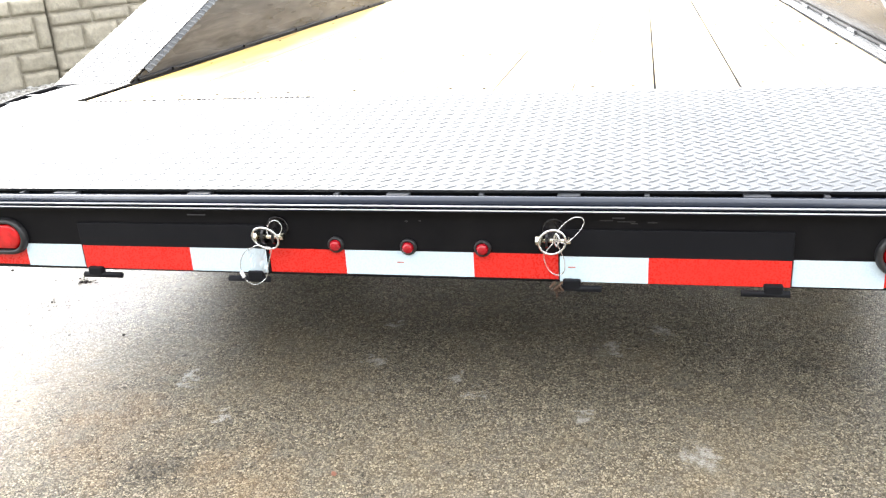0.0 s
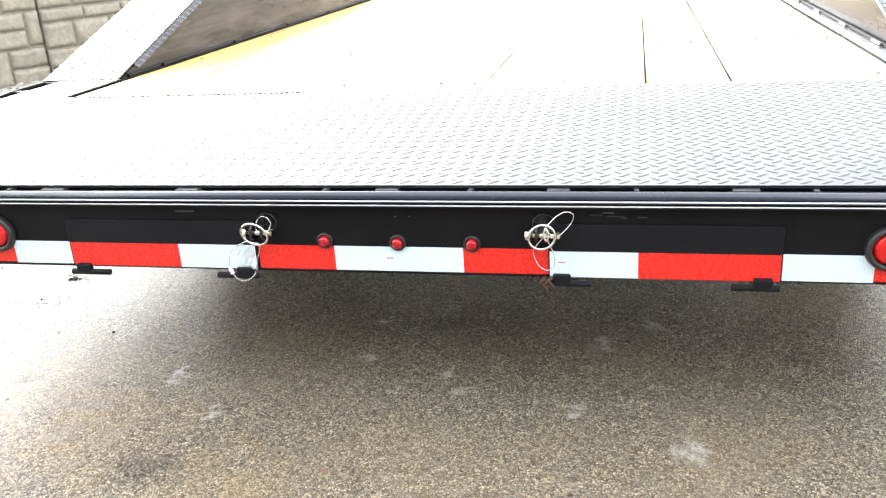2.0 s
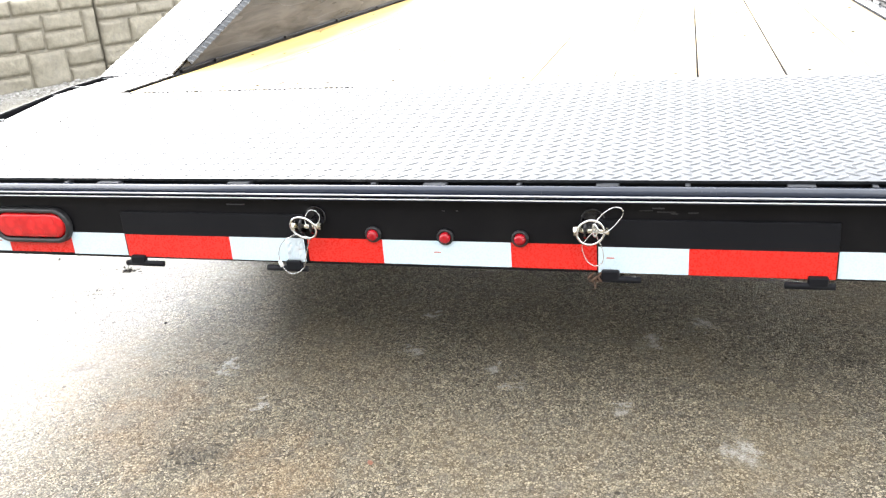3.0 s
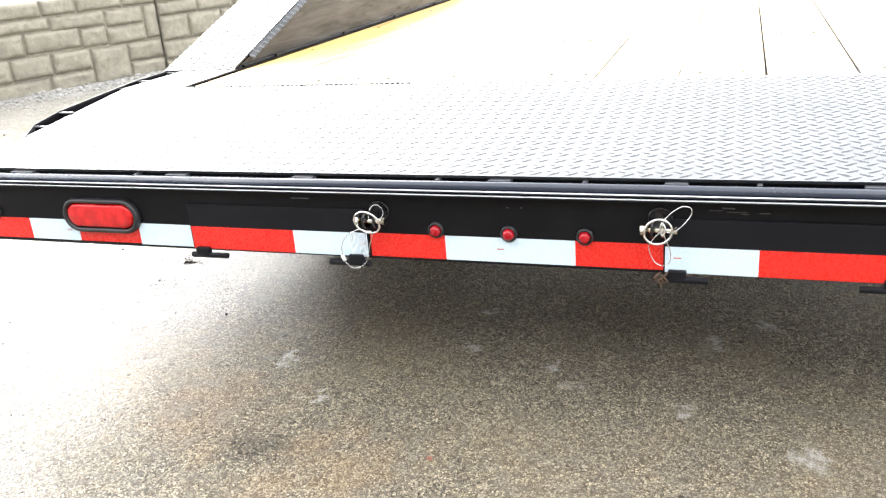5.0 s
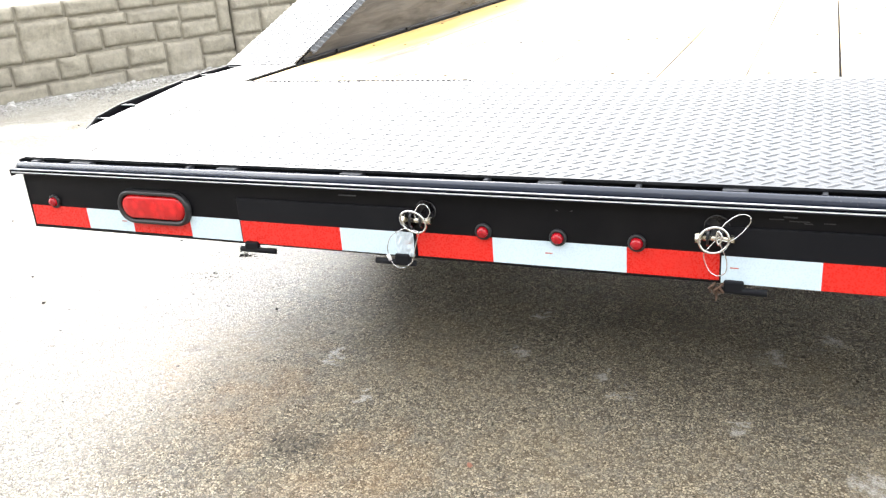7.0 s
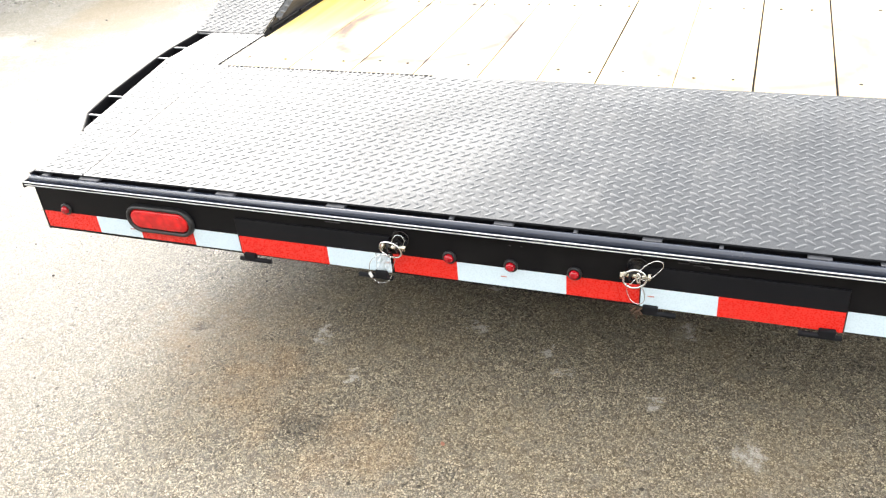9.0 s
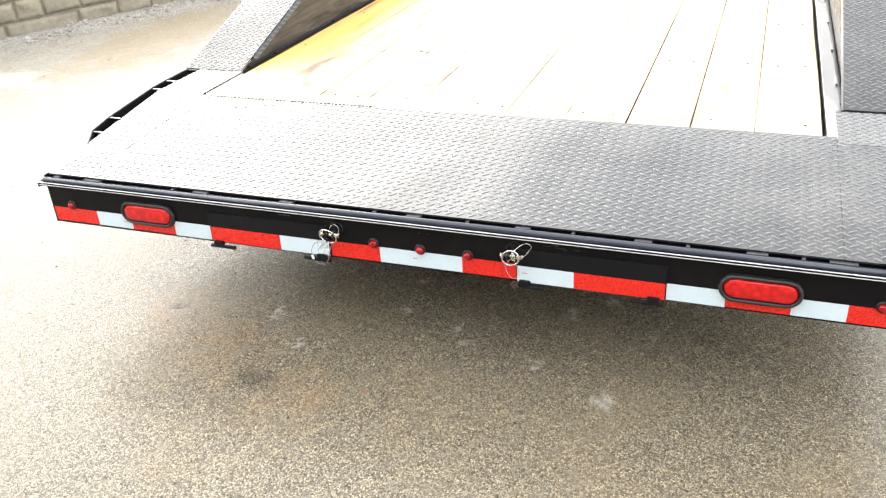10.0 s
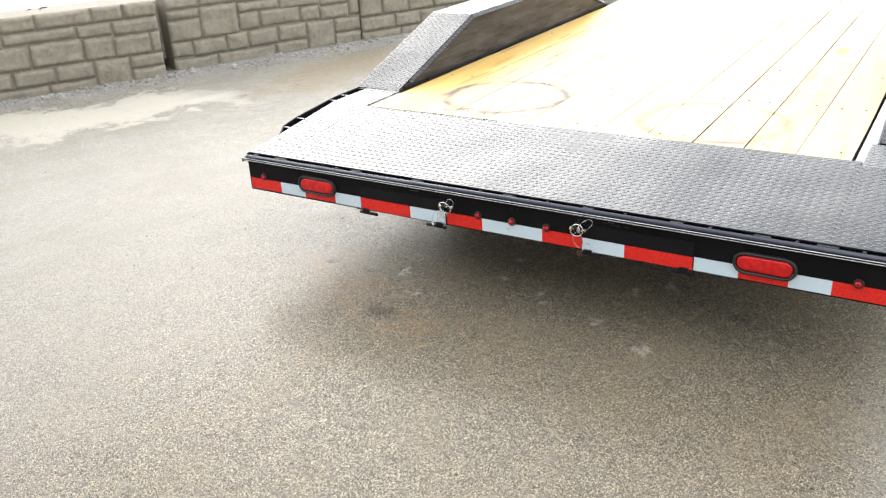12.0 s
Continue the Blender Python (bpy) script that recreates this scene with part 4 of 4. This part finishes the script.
def latch(x, z, s):
    p = new("latch_pin")
    p.parent = trailer
    tagged(p, "zinc latch pin with ring and wire lanyard")
    part("bolt", add_rod(bmesh.new(), (x - 0.026, -0.017, z), (x + 0.03, -0.017, z), 0.0046, 14), M_ZINC, p, smooth=True)
    head = prism([(x - 0.029, -0.017 + 0.0092 * math.cos(k * math.tau / 6), z + 0.0092 * math.sin(k * math.tau / 6)) for k in range(6)], (0.0075, 0, 0), 0.0008)
    part("bolt_head", head, M_ZINC, p, "yellowish zinc bolt head")
    part("bolt_washer", add_rod(bmesh.new(), (x - 0.0215, -0.017, z), (x - 0.0195, -0.017, z), 0.0098, 18), M_ZINC, p)
    part("nut", add_rod(bmesh.new(), (x + 0.0255, -0.017, z), (x + 0.031, -0.017, z), 0.0072, 6), M_ZINC, p)
    for dx in (-0.012, 0.009):
        ear = [(x + dx, -0.0005, z - 0.016), (x + dx, -0.0005, z + 0.016), (x + dx, -0.018, z + 0.0145), (x + dx, -0.025, z + 0.009), (x + dx, -0.0275, z), (x + dx, -0.025, z - 0.009), (x + dx, -0.018, z - 0.0145)]
        part("ear", prism(ear, (0.005, 0, 0), 0.001), M_BLACK, p)
    # the ring leans out over the pin
    lean, wide = (0.4, 0.0245) if s < 0 else (0.12, 0.0225)
    ring = []
    for k in range(40):
        a = k * math.tau / 40
        u, v = wide * math.cos(a), wide * math.sin(a)
        u = u + 0.12 * v * s
        ring.append((x + 0.001 + u, -0.032 - v * math.sin(lean) * 0.6, z + 0.002 + v * math.cos(lean)))
    part("ring", add_wire(bmesh.new(), ring, 0.0021, 8, True), M_CHROME, p, "bright steel ring", True)
    if s < 0:
        up = [(x + 0.0, -0.02, z + 0.012), (x + 0.008, -0.017, z + 0.029), (x + 0.02, -0.014, z + 0.0295), (x + 0.0275, -0.013, z + 0.017), (x + 0.022, -0.017, z + 0.005), (x + 0.008, -0.022, z + 0.001)]
        down = [(x - 0.018, -0.033, z - 0.012), (x - 0.046, -0.031, z - 0.028), (x - 0.058, -0.03, z - 0.054), (x - 0.052, -0.03, z - 0.081), (x - 0.034, -0.03, z - 0.092), (x - 0.01, -0.03, z - 0.078), (x + 0.0, -0.031, z - 0.048), (x + 0.01, -0.033, z - 0.018), (x - 0.002, -0.034, z - 0.014)]
        part("crimp_sleeve", add_rod(bmesh.new(), (x - 0.058, -0.031, z - 0.066), (x - 0.0535, -0.031, z - 0.077), 0.0035, 10), M_SLEEVE, p, "small white crimp sleeve", True)
    else:
        up = [(x + 0.008, -0.03, z + 0.016), (x + 0.02, -0.028, z + 0.033), (x + 0.038, -0.025, z + 0.0445), (x + 0.052, -0.024, z + 0.042), (x + 0.0525, -0.024, z + 0.03), (x + 0.04, -0.026, z + 0.013), (x + 0.024, -0.029, z + 0.001), (x + 0.012, -0.031, z + 0.004)]
        down = [(x - 0.006, -0.031, z - 0.01), (x - 0.014, -0.03, z - 0.026), (x - 0.006, -0.029, z - 0.05), (x + 0.008, -0.029, z - 0.059), (x + 0.02, -0.029, z - 0.052), (x + 0.021, -0.029, z - 0.032), (x + 0.012, -0.03, z - 0.008), (x + 0.008, -0.031, z + 0.004)]
        knot = loop([(x + 0.007, -0.034, z + 0.018), (x + 0.013, -0.036, z + 0.01), (x + 0.009, -0.035, z - 0.004), (x + 0.005, -0.034, z + 0.006)])
        part("lanyard_twist", add_wire(bmesh.new(), knot, 0.0017, 6, True), M_CHROME, p, "twisted wire end", True)
    part("lanyard", add_wire(bmesh.new(), loop(up), 0.0009, 6, True), M_CHROME, p, "thin wire loop", True)
    part("lanyard", add_wire(bmesh.new(), loop(down), 0.0008, 6, True), M_CHROME, p, "thin wire loop", True)
    e = x + (0.014 if s < 0 else 0.002)
    rim = [[(e + r * math.cos(k * math.tau / 24), y, z + 0.014 + r * math.sin(k * math.tau / 24)) for k in range(24)] for r, y in ((0.021, -0.0004), (0.0205, -0.003), (0.0185, -0.0034), (0.0175, -0.0012))]
    part("bush", loft(rim), M_BLACK, p, smooth=True)


latch(-0.262, 0.380, -1)
latch(0.262, 0.382, 1)

# wheels under the fenders
def wheel(x, y):
    w = new("wheel")
    w.parent = trailer
    tagged(w, "black trailer wheel under the fender")
    prof = ((0.2, -0.095), (0.3, -0.1), (0.335, -0.085), (0.345, -0.05), (0.345, 0.05), (0.335, 0.085), (0.3, 0.1), (0.2, 0.095))
    rings = [[(d, r * math.cos(k * math.tau / 40), r * math.sin(k * math.tau / 40)) for k in range(40)] for r, d in prof]
    part("tyre", loft(rings, False), M_RUBBER, w, smooth=True).location = (x, y, 0.345)
    part("rim", add_rod(bmesh.new(), (x - 0.08, y, 0.345), (x + 0.08, y, 0.345), 0.202, 32), M_RIM, w)


for y in (1.98, 2.78):
    wheel(-1.225, y)
    wheel(1.18, y)
    part("axle", add_rod(bmesh.new(), (-1.2, y, 0.30), (1.16, y, 0.30), 0.035, 16), M_BEAM, trailer, smooth=True)
for x in (-0.45, 0.45):
    for y in (1.98, 2.78):
        part("spring_hanger", box((x - 0.03, y - 0.12, 0.29), (x + 0.03, y + 0.12, 0.345), 0.004), M_BEAM, trailer)

# ---- small loose things ----
# crumpled film stuck on the tape and a dry leaf caught at the hinge
film = bmesh.new()
cols = [[film.verts.new((-0.312 + 0.036 * i / 6, -0.0085 - 0.004 * noise.noise(Vector((i * 1.3, j * 1.7, 2))), 0.303 + 0.05 * j / 6)) for i in range(7)] for j in range(7)]
for j in range(6):
    for i in range(6):
        film.faces.new((cols[j][i], cols[j][i + 1], cols[j + 1][i + 1], cols[j + 1][i]))
bmesh.ops.solidify(film, geom=film.faces[:], thickness=0.0006)
tagged(part("plastic_film", film, M_CLEAR), "crumpled clear film stuck over the white tape", "film")
leaf = bmesh.new()
for k in range(5):
    a = Vector((0.262 + 0.004 * k, -0.012, 0.300 + 0.004 * math.sin(k * 2)))
    add_wire(leaf, [a, a + Vector((-0.006, -0.004, -0.006)), a + Vector((0.001 * k - 0.003, -0.003, -0.012 - 0.004 * (k % 3)))], 0.0022, 6)
add_wire(leaf, [(0.266, -0.013, 0.296), (0.269, -0.014, 0.284), (0.267, -0.013, 0.272)], 0.0012, 6)
tagged(part("dry_leaf", leaf, M_LEAF), "shrivelled brown leaf caught under the beam", "leaf")


def scatter(name, spots, material, seed, label, category):
    """spots: x, y, spread along x and y, count, size."""
    r = random.Random(seed)
    verts, faces = [], []
    base = bmesh.new()
    bmesh.ops.create_icosphere(base, subdivisions=1, radius=1.0)
    shape = [v.co.copy() for v in base.verts]
    tris = [tuple(v.index for v in f.verts) for f in base.faces]
    base.free()
    for x, y, sx, sy, count, size in spots:
        for _ in range(count):
            q = Euler((r.random() * 6, r.random() * 6, r.random() * 6)).to_matrix()
            k = size * r.uniform(0.4, 1.3) * (1.6 if r.random() < 0.08 else 1.0)
            c = Vector((r.gauss(x, sx), r.gauss(y, sy), k * 0.3))
            n0 = len(verts)
            for v in shape:
                d = q @ (v * k * r.uniform(0.7, 1.15))
                verts.append((c.x + d.x, c.y + d.y, max(c.z + d.z * 0.65, -0.002)))
            faces += [tuple(n0 + i for i in t) for t in tris]
    mesh = bpy.data.meshes.new(name)
    mesh.from_pydata(verts, [], faces)
    mesh.materials.append(material)
    return tagged(new(name, mesh), label, category, kind="stuff")


scatter("dirt_crumbs", [(-1.155, 0.605, 0.012, 0.006, 22, 0.0045), (-1.16, 0.61, 0.05, 0.02, 26, 0.0025), (-1.14, 0.45, 0.06, 0.035, 45, 0.0022), (-0.977, 0.272, 0.001, 0.001, 1, 0.005), (-0.831, 0.288, 0.001, 0.001, 1, 0.005), (-0.95, 0.45, 0.12, 0.08, 16, 0.0022),
                        (1.37, 0.61, 0.05, 0.014, 40, 0.0035), (1.31, 0.60, 0.02, 0.01, 12, 0.004), (1.42, 0.64, 0.04, 0.01, 20, 0.003), (1.44, 0.95, 0.05, 0.12, 30, 0.003), (1.5, 1.55, 0.05, 0.05, 26, 0.004), (1.46, 1.58, 0.03, 0.06, 10, 0.006), (-1.5, 0.0, 0.5, 0.4, 60, 0.0026), (1.5, 1.0, 0.08, 0.4, 14, 0.005),
                        (-2.6, 1.2, 0.7, 0.8, 50, 0.004), (-3.0, 0.2, 0.8, 0.5, 26, 0.004), (-0.45, -0.23, 0.05, 0.02, 14, 0.003)], M_DIRT_GAP, 3, "scattered dark dirt crumbs on the asphalt", "dirt")
along = Vector((0.426, 0.905, 0))
gravel = []
for k in range(46):
    c = Vector((-5.75, 0.15, 0)) + along * (k * 0.16) + Vector((0.905, -0.426, 0)) * (0.16 + 0.1 * math.sin(k * 1.3))
    gravel.append((c.x, c.y, 0.1, 0.1, 120, 0.0075))
    gravel.append((c.x + 0.12, c.y - 0.05, 0.2, 0.16, 26, 0.006))
    gravel.append((c.x - 0.07, c.y + 0.03, 0.06, 0.06, 10, 0.016))
scatter("gravel", gravel, M_GRAVEL, 8, "pale crushed stone strewn along the wall foot", "gravel")
scatter("wood_chip", [(-0.11, -0.2, 0.002, 0.002, 1, 0.011)], plain("reddish_chip", (0.24, 0.1, 0.06), 0.7), 1, "small reddish wood chip on the asphalt", "wood chip")
twig, rnd = bmesh.new(), random.Random(21)
for k in range(9):
    a = Vector((-5.46 + 0.026 * k, 1.72 + 0.018 * k, 0.585 + rnd.uniform(0.0, 0.02)))
    b = a + Vector((rnd.uniform(0.03, 0.09), rnd.uniform(0.02, 0.05), rnd.uniform(-0.005, 0.05)))
    add_wire(twig, [a, (a + b) / 2 + Vector((0, 0, rnd.uniform(0.0, 0.025))), b], rnd.uniform(0.003, 0.007), 6)
tagged(part("dry_twig", twig, M_LEAF), "dry brown twigs lying on the wall top", "twig")
